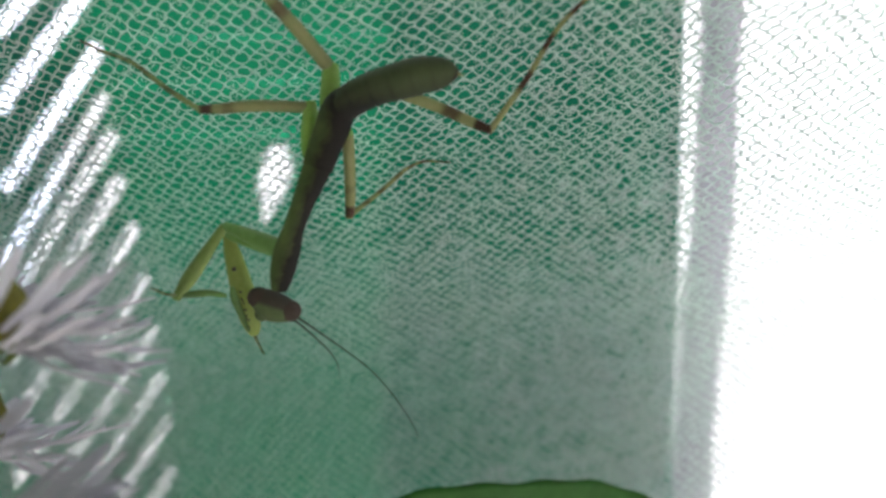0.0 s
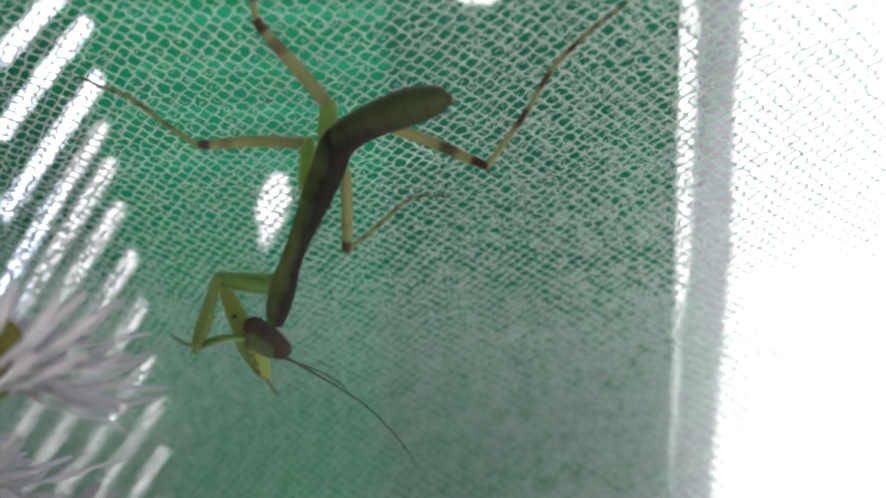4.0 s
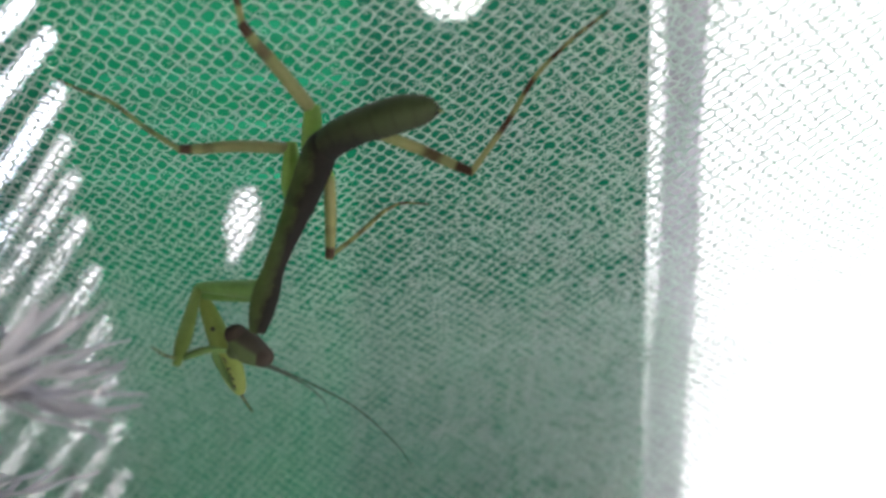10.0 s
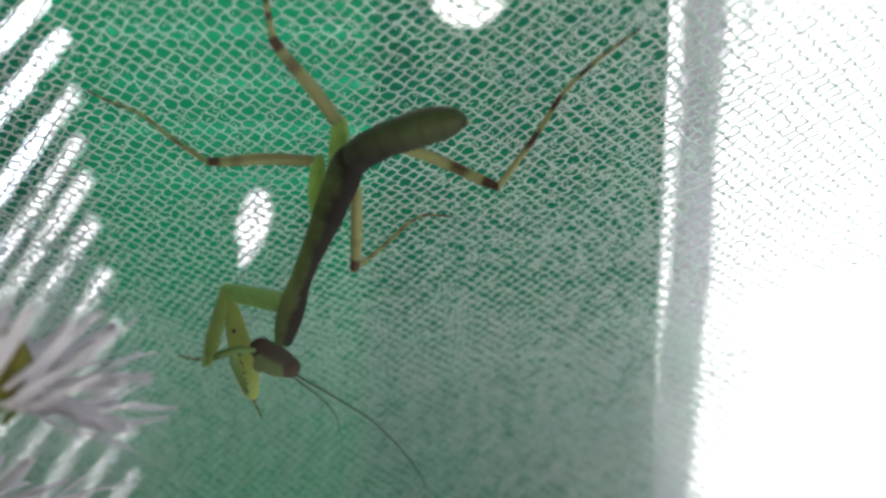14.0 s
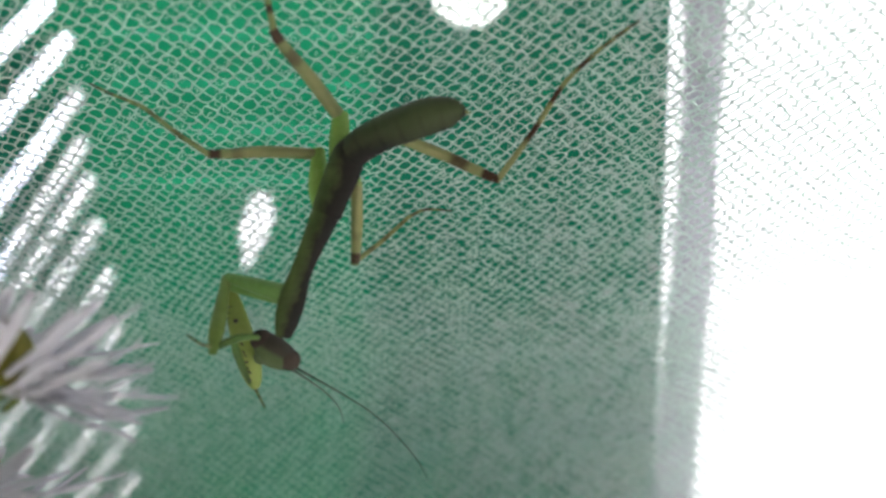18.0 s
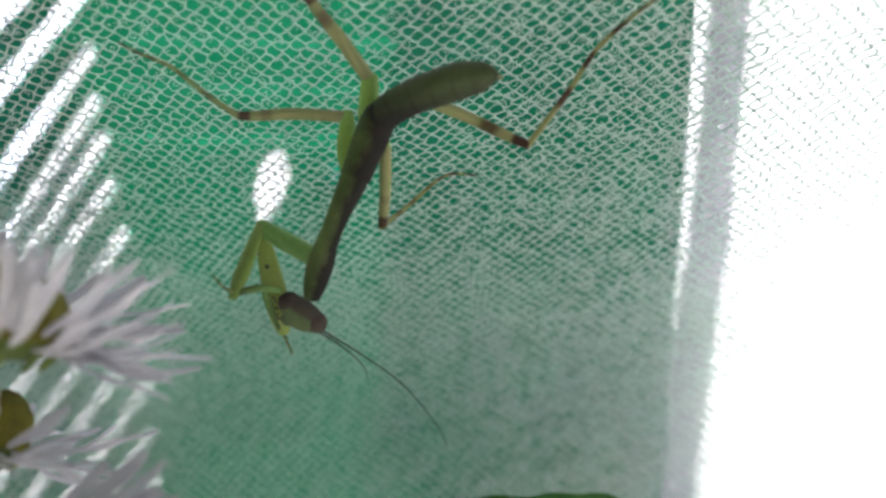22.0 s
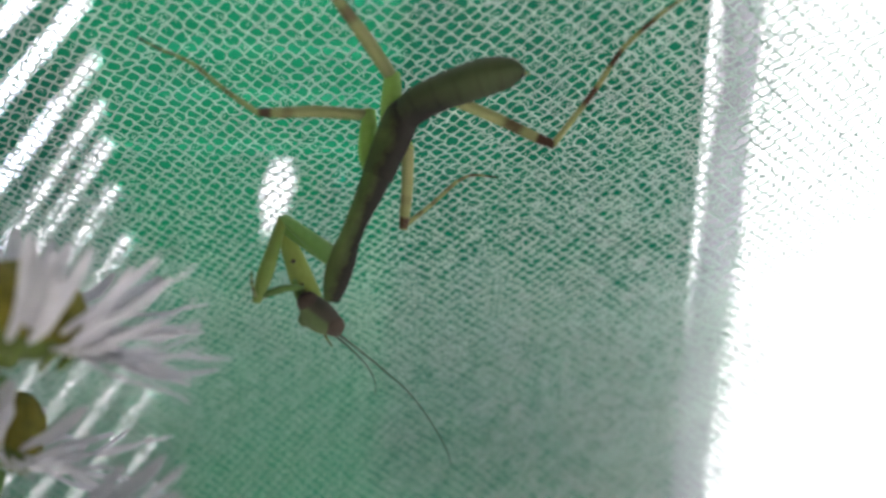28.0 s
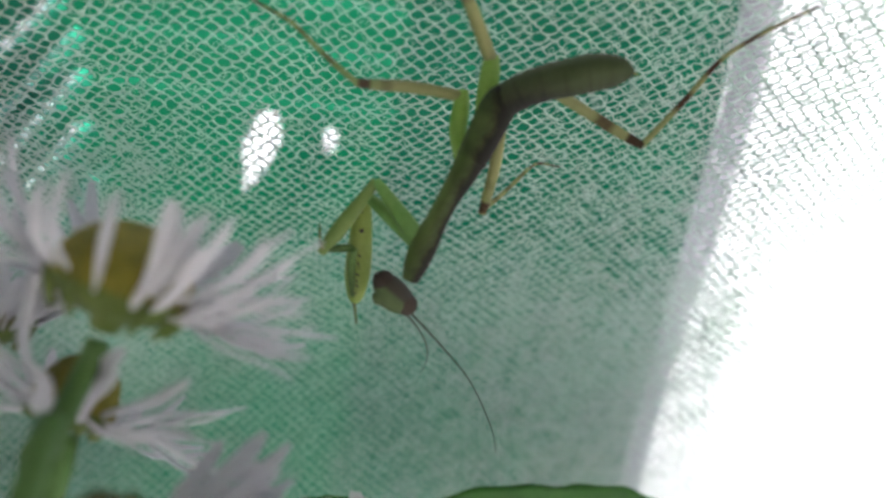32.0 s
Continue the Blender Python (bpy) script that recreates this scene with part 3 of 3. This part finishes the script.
for side, (trochanter, femur, tibia, tarsus, dark) in LEGS.items():
    ring = 0.85 if side.startswith("hind") else 0.42
    mpart("leg_base", trochanter, LEG_BASE, "bright green leg base", sides=10)
    mpart("femur", femur, LEG, "banded yellow femur", sides=10, steps=10, marker=bands(*dark))
    mpart("tibia", tibia, LEG, sides=8, steps=10, marker=bands((0.31, 0.03, ring), (0.58, 0.03, ring), (0.86, 0.03, ring * 0.8)))
    mpart("tarsus", tarsus, LEG, sides=6, steps=6, marker=bands((0.15, 0.08, 0.5), (0.5, 0.1, 0.6), (0.9, 0.12, 0.8)))

# head with eyes, mouthparts and feelers
HEAD_AT = tip(-8.52, -4.15, 39.1)
FACE = tip(-8.74, -4.69, 38.8)
ACROSS = (tip(-7.60, -5.30, 39.1) - tip(-9.78, -3.81, 38.6)).normalized()
NORMAL = (CAGE.to_3x3() @ Vector((0, 0, 1))).normalized()
DOWN = ACROSS.cross(NORMAL).normalized()
v, f = blob(FACE, (ACROSS * 1.44 * MM, DOWN * 0.76 * MM, NORMAL * 0.70 * MM), HEAD_AT, seg=22, rings=15, bumps=0.05)
FACE_C = FACE - HEAD_AT
f_marks = []
for i, q in enumerate(v):
    # the crown is dark, and the face narrows toward the mouth
    low, wide_at = (q - FACE_C).dot(DOWN) / MM, (q - FACE_C).dot(ACROSS) / MM
    if low > 0:
        v[i] = q - ACROSS * wide_at * 0.42 * low * MM + DOWN * 0.10 * low * MM
    f_marks.append(1.0 - smooth01((low + 0.30 + 0.10 * wide_at) / 0.45))
head = part("head", mesh_from("head", v, f, HEAD, marks=f_marks), mantis, HEAD_AT - BODY_BASE, "olive green triangular head with a dark crown")
for side, wide, tall in ((-0.82, 0.60, 0.57), (0.84, 0.60, 0.57)):
    v, f = blob(Vector(), (ACROSS * wide * MM, DOWN * tall * MM, NORMAL * 0.58 * MM), Vector())
    part("eye", mesh_from("eye", v, f, EYE), head, FACE + (ACROSS * side - DOWN * 0.10 + NORMAL * 0.06) * MM - HEAD_AT, "large dark brown eye")
v, f = blob(Vector(), (ACROSS * 0.42 * MM, DOWN * 0.42 * MM, NORMAL * 0.40 * MM), Vector())
part("mouthparts", mesh_from("mouthparts", v, f, HEAD), head, FACE + (DOWN * 0.58 - ACROSS * 0.35) * MM - HEAD_AT)
FEELER = tip(-7.75, -5.43, 39.0)
FEELER_B = tip(-7.95, -5.53, 39.1)
feeler = limb_part("antenna", [(FEELER, 0.075), (tip(-6.59, -5.96, 39.1), 0.060), (tip(-5.05, -6.73, 39.4), 0.048), (tip(-3.48, -7.63, 39.7), 0.040), (tip(-2.03, -8.87, 40.0), 0.034), (tip(-0.95, -10.04, 40.2), 0.028), (tip(-0.45, -10.86, 40.4), 0.018)], ANTENNA, head, "long thin dark feeler", base=HEAD_AT, sides=6, steps=8, ridge=0.12)
feeler_b = limb_part("antenna", [(FEELER_B, 0.07), (tip(-6.99, -6.05, 39.7), 0.055), (tip(-6.01, -6.85, 41.0), 0.044), (tip(-5.38, -7.79, 42.5), 0.034), (tip(-5.12, -8.88, 44.0), 0.018)], ANTENNA, head, "long thin dark feeler", base=HEAD_AT, sides=6, steps=6, ridge=0.12)


# raptorial forelegs
def foreleg(base, elbow, knee, tibia_pts, tarsus_pts, wide, specks, tone):
    b, e, k = tip(*base), tip(*elbow), tip(*knee)
    mid = b.lerp(e, 0.45)
    coxa = limb_part("fore_coxa", [(b, 0.50), (mid, 0.40), (b.lerp(e, 0.85), 0.29), (e, 0.21)], COXA, mantis, "bright green foreleg base", base=BODY_BASE, sides=12, steps=6, marker=lambda s, a: 0.0)
    femur = limb_part("fore_femur", [(e, 0.24), (e.lerp(k, 0.2), wide * 0.70), (e.lerp(k, 0.5), wide * 0.92), (e.lerp(k, 0.75), wide * 0.96), (e.lerp(k, 0.94), wide * 0.66), (k + (k - e).normalized() * 0.12 * MM, 0.20)], tone, mantis, "pale green grasping femur with dark specks", base=BODY_BASE, sides=12, steps=8, flat=0.7)
    tib = limb_part("fore_tibia", [(tip(*p), r) for p, r in tibia_pts], COXA, mantis, base=BODY_BASE, joint=e, sides=8, steps=6, marker=lambda s, a: 0.5 - 0.3 * s)
    tar = limb_part("fore_tarsus", [(tip(*p), r) for p, r in tarsus_pts], LEG, mantis, base=BODY_BASE, sides=6, steps=6, marker=bands((0.25, 0.06, 0.5), (0.55, 0.06, 0.5), (0.85, 0.06, 0.6)))
    # spines along the grasping edge
    for i in range(5):
        a = e.lerp(k, 0.45 + 0.08 * i)
        out = (tip(*tibia_pts[-1][0]) - k).normalized()
        s = limb_part("spine", [(a + out * wide * 0.6 * MM, 0.06), (a + out * (wide + 0.22) * MM, 0.012)], DARK, femur, base=e, sides=5, steps=2)
    # dark specks on the inner face
    for i in range(specks):
        k2 = 0.34 if i == 0 else 0.52 + 0.035 * i
        side = (b - e).cross(NORMAL).normalized() * (0.10 * math.sin(i * 2.4)) * MM
        c = e.lerp(k, k2) + NORMAL * wide * 0.66 * MM + side
        sv, sf = blob(Vector(), (ACROSS * (0.13 if i == 0 else 0.075) * MM, DOWN * (0.13 if i == 0 else 0.05) * MM, NORMAL * 0.06 * MM), Vector(), 8, 5)
        part("speck", mesh_from("speck", sv, sf, DARK), femur, c - e)
    return b, e, tip(*tarsus_pts[0][0]), (coxa, femur, tib, tar)


FORE_A = foreleg((-8.05, -1.75, 37.8), (-11.34, -1.35, 39.0), (-11.42, -4.82, 36.4), [((-11.25, -4.62, 36.6), 0.16), ((-10.80, -4.42, 36.9), 0.20), ((-10.25, -4.29, 37.4), 0.19), ((-9.60, -4.38, 38.0), 0.12)], [((-11.45, -4.60, 36.3), 0.075), ((-11.95, -4.42, 36.2), 0.07), ((-12.30, -4.20, 36.2), 0.065), ((-12.60, -4.00, 36.2), 0.03)], 0.40, 0, FEMUR_GREEN)
FORE_B = foreleg((-7.90, -1.95, 38.6), (-11.34, -1.81, 39.6), (-9.25, -6.72, 39.7), [((-9.45, -6.55, 39.6), 0.20), ((-10.30, -5.15, 39.2), 0.22), ((-10.50, -4.40, 38.9), 0.12)], [((-9.35, -6.66, 39.7), 0.09), ((-9.00, -7.18, 39.7), 0.07), ((-8.62, -7.76, 39.8), 0.05)], 0.66, 12, FEMUR)


# ---- flowers ----
def petal_mesh(length, width, droop, seed):
    rng = random.Random(seed)
    verts, faces = [], []
    n = 9
    for i in range(n + 1):
        t = i / n
        w = width * (0.35 + 0.65 * math.sin(min(1, t * 1.5) * math.pi / 2)) * (1 - max(0, t - 0.8) ** 1.4 * 6)
        z = droop * t * t * length + 0.05 * length * math.sin(t * 5 + seed)
        sway = 0.05 * length * math.sin(t * 3 + seed * 1.7)
        for k, dz in ((-1, 0.10), (-0.5, 0.0), (0, -0.05), (0.5, 0.0), (1, 0.10)):
            verts.append(Vector((t * length, sway + k * w / 2, z + dz * width)) * MM)
    m = len(verts)
    verts += [v - Vector((0, 0, 0.07 * MM)) for v in verts]
    for i in range(n):
        for k in range(4):
            a = i * 5 + k
            faces.append((a, a + 5, a + 6, a + 1))
            faces.append((m + a, m + a + 1, m + a + 6, m + a + 5))
        for k in (0, 4):
            a = i * 5 + k
            faces.append((a, a + 5, m + a + 5, m + a) if k else (a, m + a, m + a + 5, a + 5))
    faces.append((n * 5, n * 5 + 1, n * 5 + 2, n * 5 + 3, n * 5 + 4, m + n * 5 + 4, m + n * 5 + 3, m + n * 5 + 2, m + n * 5 + 1, m + n * 5))
    return mesh_from("petal", verts, faces, PETAL)


PETALS = [petal_mesh(6.0, 0.60, d, k) for k, d in enumerate((0.05, 0.14, 0.24, -0.05, 0.10, 0.32))]


def flower(at, normal, size, disc_mat, foot, label, petals=130, lift=14, front=0, seed=0, messy=12, bulge=0.85, fuzzy=0.02, gaps=(), long=1.0, broad=1.0, stalk=0.52):
    """A daisy head on its stem. normal: the way that it faces."""
    rng = random.Random(seed)
    turn = Vector(normal).to_track_quat("Z", "Y").to_matrix().to_4x4()
    root = new("daisy")
    root.matrix_world = Matrix.Translation(at) @ turn
    tagged(root, label, "flower", group="daisies in the cage")
    R = 2.9 * size
    toward = turn.inverted() @ Vector((0, -1, 0))
    spin = -90 - math.degrees(math.atan2(toward.y, toward.x))
    # dome of tiny florets
    verts, faces = [], []
    for i in range(16):
        th = math.pi / 2 * (1 - i / 15)
        for k in range(36):
            ph = 2 * math.pi * (k + 0.5 * (i % 2)) / 36
            g = 1 + 0.035 * ((i + k) % 2) + rng.uniform(-fuzzy, fuzzy)
            verts.append(Vector((math.sin(th) * math.cos(ph) * R * g, math.sin(th) * math.sin(ph) * R * g, math.cos(th) * R * bulge * g + 0.1)) * MM)
    for i in range(15):
        for k in range(36):
            a, b = i * 36 + k, i * 36 + (k + 1) % 36
            faces.append((a, b, b + 36, a + 36))
    part("disc", mesh_from("disc", verts, faces, disc_mat), root, label="dome of tiny yellow florets")
    # cup of green bracts under it
    verts, faces = [], []
    for i, (r, z) in enumerate(((0.98, 0.2), (0.95, -0.1), (0.8, -0.4), (0.55, -0.62), (0.24, -0.8), (0.18, -1.1))):
        for k in range(24):
            ph = 2 * math.pi * k / 24
            g = 1 + 0.05 * math.cos(k * math.pi)
            verts.append(Vector((math.cos(ph) * R * r * g, math.sin(ph) * R * r * g, z * R * 0.55)) * MM)
    for i in range(5):
        for k in range(24):
            a, b = i * 24 + k, i * 24 + (k + 1) % 24
            faces.append((b, a, a + 24, b + 24))
    part("calyx", mesh_from("calyx", verts, faces, CALYX), root, label="green cup of bracts")
    for k in range(12):
        ph = 2 * math.pi * (k + 0.3) / 12
        o = Vector((math.cos(ph), math.sin(ph), 0)) * R * MM
        bract = limb_part("bract", [(o * 0.8 - Vector((0, 0, 0.42 * R * MM)), 0.15), (o * 0.98 - Vector((0, 0, 0.12 * R * MM)), 0.16), (o * 1.08 + Vector((0, 0, 0.1 * R * MM * rng.uniform(-1, 1))), 0.04)], CALYX, root, base=Vector(), sides=6, steps=3)
    for k in range(petals):
        ph = 360 * (k + rng.uniform(-0.35, 0.35)) / petals
        if any(lo < ph % 360 < hi for lo, hi in gaps):
            continue
        if front and rng.random() < 0.84 * max(0, -math.sin(radians(ph + spin))):
            continue
        pe = new("petal", PETALS[rng.randrange(len(PETALS))])
        pe.parent = root
        s = size * long * rng.uniform(0.8, 1.08) * (1 - 0.35 * max(0, -math.sin(radians(ph + spin))) * (front > 0))
        pe.matrix_basis = pose(0, 0, 0, 0, 0, ph) @ pose(R * 0.92 * MM, 0, rng.uniform(-0.2, 0.1) * MM, rng.uniform(-20, 20), -(lift + front * max(0, -math.sin(radians(ph + spin))) ** 0.7 + rng.uniform(-messy, messy)), rng.uniform(-6, 6)) @ Matrix.Diagonal((s, size * broad * rng.uniform(0.8, 1.15), s, 1))
    inv = root.matrix_world.inverted()
    start = at - Vector(normal).normalized() * R * 0.75 * MM
    line = [start, start - Vector(normal).normalized() * 0.9 * MM] + [Vector(p) for p in foot]
    part("stem", mesh_from("stem", *limb([(inv @ p, stalk * size) for p in line], sides=10, steps=6)[:2], STEM), root, label="green downy stem")
    return root


FLOOR = -60
flower(up(-19.0, 28.5, 13.4), (0.30, -0.48, 1), 0.88, DISC, [up(-19.98, 29.6, 9.6), up(-20.0, 28.6, 7.6), up(-19.85, 27.3, 5.0), up(-20, 26, -30), up(-18, 28, FLOOR)], "white lilac daisy with a yellow dome on a green stem", seed=1, petals=115, lift=9, front=62, messy=24, long=1.02, bulge=0.95, broad=1.1)
flower(up(-21.3, 34.0, 10.4), (0.30, -0.12, 1), 0.58, DISC, [up(-21.6, 34.5, 7.0), up(-22.6, 35, -20), up(-20, 33, FLOOR)], "small fading daisy with long drooping petals", seed=2, petals=40, lift=6, messy=18, bulge=1.35, long=1.5, broad=1.9, stalk=1.45)
flower(up(-17.4, 28.0, 4.0), (0.15, -0.55, 1), 0.78, DISC_OLD, [up(-18.4, 30, -4), up(-19, 30, -30), up(-17, 30, FLOOR)], "withering white daisy with a brown dome", seed=3, petals=130, lift=9, messy=14, fuzzy=0.15, gaps=((62, 176), (188, 306)), long=1.30, broad=1.7)
flower(up(-8.2, 41.8, 4.4), (0.22, -0.08, 1), 0.9, DISC, [up(-8.2, 41, -4), up(-11, 36, -30), up(-12, 31, FLOOR)], "white lilac daisy below the leaf", seed=4, petals=8, lift=56, messy=12, broad=3.4, long=1.05, bulge=0.3, gaps=((64, 330),))
flower(up(-27.1, 36.0, 14.3), (-0.2, -0.5, 1), 0.9, DISC, [up(-28.5, 36, 6), up(-27, 35, -20), up(-24, 33, FLOOR)], "white lilac daisy with yellow dome beside the others", seed=5, lift=20, front=40, petals=120, broad=1.3)


# ---- leaf ----
def leaf(ribs, width, foot, label, seed=0, blunt=0.72):
    """A leaf along its midrib. ribs: places from the stalk to the tip."""
    root = new("leaf")
    tagged(root, label, "leaf", group="leaves under the net")
    m = 12
    line = [Vector(p) for p in spline(ribs, 12)]
    n = len(line) - 1
    verts, faces, rib = [], [], []
    for i, mid in enumerate(line):
        t = i / n
        ahead = (line[min(i + 1, n)] - line[max(i - 1, 0)]).normalized()
        out = ahead.cross(Vector((0.1, -1, -0.25))).normalized()
        rise = out.cross(ahead).normalized()
        w = width * max(math.sin(math.pi * min(1, t * 0.96 + 0.03)), 0.02) ** blunt / 2
        for k in range(m + 1):
            q = k / m * 2 - 1
            tooth = 1 + 0.03 * math.sin(t * 62 + seed) * abs(q) ** 5 + 0.03 * math.sin(t * 23) * abs(q)
            hump = abs(q) ** 1.5 * 0.30 * w + 0.05 * w * math.sin(t * 40 - abs(q) * 4) * abs(q)
            verts.append(mid + out * q * w * tooth * MM + rise * hump * MM)
        rib.append((mid - rise * 0.04 * MM, 0.16 * (1 - 0.75 * t) + 0.02))
    half = len(verts)
    verts += [v + Vector((0, 0.16 * MM, 0)) for v in verts]
    for i in range(n):
        for k in range(m):
            a = i * (m + 1) + k
            faces.append((a, a + 1, a + m + 2, a + m + 1))
            faces.append((half + a, half + a + m + 1, half + a + m + 2, half + a + 1))
        for k in (0, m):
            a = i * (m + 1) + k
            faces.append((a, a + m + 1, half + a + m + 1, half + a))
    part("blade", mesh_from("blade", verts, faces, LEAF), root)
    v, f, _ = limb(rib[::4] + [rib[-1]], sides=8, steps=3)
    part("midrib", mesh_from("midrib", v, f, VEIN), root, label="pale green midrib")
    b = line[0]
    v, f, _ = limb([(b, 0.25), (b.lerp(Vector(foot), 0.3), 0.35), (Vector(foot), 0.6)], sides=8, steps=6)
    part("leaf_stalk", mesh_from("leaf_stalk", v, f, STEM), root)
    return root


leaf([up(-11.7, 47.0, 6.1), up(-6.6, 49.0, 8.0), up(-1.1, 51.0, 9.5), up(5.0, 53.0, 10.4), up(10.8, 55.0, 11.0), up(15.3, 56.0, 10.2), up(19.0, 57.0, 8.2)], 5.5, up(-14, 40, -60), "long dark green leaf with a pale midrib and toothed edge")
leaf([up(-6.8, 47.0, 9.1), up(-9.8, 46.5, 8.9), up(-13.2, 46.2, 8.2), up(-16.6, 46.0, 7.2)], 2.8, up(-12, 42, -60), "small pointed green leaf beside the daisies", 3)


# ---- movement ----
def motions():
    view = CAGE.to_3x3() @ Vector((0, 0, -1))
    right = CAGE.to_3x3() @ Vector((1, 0, 0))

    def turned(place, deg, offset=Vector()):
        return Matrix.Translation(place + offset) @ Matrix.Rotation(radians(deg), 4, view)

    head_rows = [(0.0, -9), (1.0, -8), (2.0, -3), (3.0, 4), (3.5, 6), (5.5, 18), (6.0, 20), (7.0, 11), (8.0, 4), (9.0, 3), (10.0, 8), (11.0, -3), (12.0, 4), (13.0, 1), (16.0, 4), (17.0, 1), (19.0, 5), (20.0, 0), (22.0, 4), (24.0, 7), (25.0, 7), (28.0, 9), (29.0, 7), (30.0, 0), (32.0, 6)]
    walk(head, [(t, turned(HEAD_AT - BODY_BASE, a)) for t, a in head_rows])
    abdomen_rows = [(0.0, 5.8), (1.0, 5.0), (2.0, 3.0), (3.0, 0.5), (3.5, 0.5), (5.5, 4.5), (6.0, 5.8), (6.5, 0.5), (7.0, 6.3), (7.5, 5.0), (8.0, 2.5), (8.5, 3.0), (9.0, 1.5), (9.5, 6.3), (10.0, 3.0), (10.5, -0.5), (11.0, -1.3), (12.0, 2.9), (13.0, 2.0), (13.5, 1.5), (15.5, -1.0), (16.0, -1.3), (19.0, 0.5), (25.0, 0.0), (32.0, -0.5)]
    walk(abdomen, [(t, turned(ABDOMEN_AT - BODY_BASE, a)) for t, a in abdomen_rows])
    def headed(t):
        return float(np.interp(t, [r[0] for r in head_rows], [r[1] for r in head_rows]))

    # the feelers' own directions: seconds, one, the other
    feel_rows = [(0.0, 11, 20), (1.0, 10, 20), (2.0, 4, 8), (3.5, 5, 4), (5.5, 10, -24), (6.0, 10, -26), (7.0, 6, -4), (8.0, 4, 0), (9.0, 0, 0), (10.0, 1, 2), (11.0, 1, 4), (12.0, 3, 5), (13.0, 6, 8), (16.0, 5, 19), (17.0, 4, 15), (19.0, 6, 8), (20.0, 6, 8), (22.0, 7, 9), (24.0, 11, 12), (25.0, 11, 13), (28.0, 13, 16), (30.0, 15, 17), (32.0, 16, 17)]
    walk(feeler, [(t, turned(FEELER - HEAD_AT, a - headed(t))) for t, a, b in feel_rows])
    walk(feeler_b, [(t, turned(FEELER_B - HEAD_AT, b - headed(t))) for t, a, b in feel_rows])
    # seconds, coxa, femur of one side, femur of the other, foot
    fore_rows = [
        (0.0, 13, 30, 9, -10), (1.0, 15, 27, 10, -10), (2.0, 7, 7, 4, 2), (3.0, 2, 4, 0, 0), (3.5, 0, 3, -1, 0), (5.5, -3, 2, -4, 0),
        (6.0, -4, 2, -5, 0), (7.0, 2, 0, 0, 0), (8.0, -2, 6, 5, 0), (9.0, -1, 6, 4, 0), (10.0, -5, 2, 2, 0), (11.0, 2, 3, 8, -6),
        (12.0, 4, 6, 12, -10), (13.0, 6, 1, 9, -20), (16.0, 0, 0, 9, -15), (17.0, 9, 8, 12, -10), (18.0, 7, -3, 8, 0), (19.0, 13, 2, 10, 7),
        (20.0, 15, 8, 11, 7), (21.0, 20, 12, 16, 8), (22.0, 23, 11, 10, 14), (23.0, 29, 6, 14, 23), (24.0, 27, 9, 13, 45), (24.5, 47, 20, 8, 52),
        (25.0, 66, 28, 6, 57), (25.5, 56, 27, 5, 55), (27.5, 36, 20, 3, 52), (28.0, 28, 12, 1, 52), (29.0, 30, 13, 0, 54), (29.5, 30, 20, 7, 58),
        (30.0, 34, 28, 17, 62), (30.5, 32, 31, 20, 60), (32.0, 42, 30, 22, 50),
    ]
    tilt_rows = [(0.0, 22), (1.0, 22), (2.0, 8), (3.0, 0), (20.0, 0), (22.0, 4), (23.0, 6), (24.0, 14), (24.5, 28), (25.0, 37), (25.5, 36), (27.5, 26), (28.0, 20), (29.0, 22), (30.0, 36), (32.0, 37)]
    for (b, e, f, parts), n in ((FORE_A, 2), (FORE_B, 3)):
        coxa, femur, tib, tar = parts
        rows = {coxa: [], femur: [], tib: [], tar: []}
        for row in fore_rows:
            t = row[0]
            tilt = float(np.interp(t, [k[0] for k in tilt_rows], [k[1] for k in tilt_rows])) if n == 2 else 0.0
            swing = Matrix.Rotation(radians(row[n]), 4, view) @ Matrix.Rotation(radians(tilt), 4, right)
            lift = row[1] if n == 2 else min(row[1], 36) * 0.92
            at = b + Matrix.Rotation(radians(lift), 3, view) @ (e - b)
            rows[coxa].append((t, turned(b - BODY_BASE, lift)))
            for piece in (femur, tib):
                rows[piece].append((t, Matrix.Translation(at - BODY_BASE) @ swing))
            foot_at = at + swing.to_3x3() @ (f - e)
            rows[tar].append((t, turned(foot_at - BODY_BASE, row[4] if n == 2 else row[n])))
        for piece, keys in rows.items():
            walk(piece, keys)


motions()
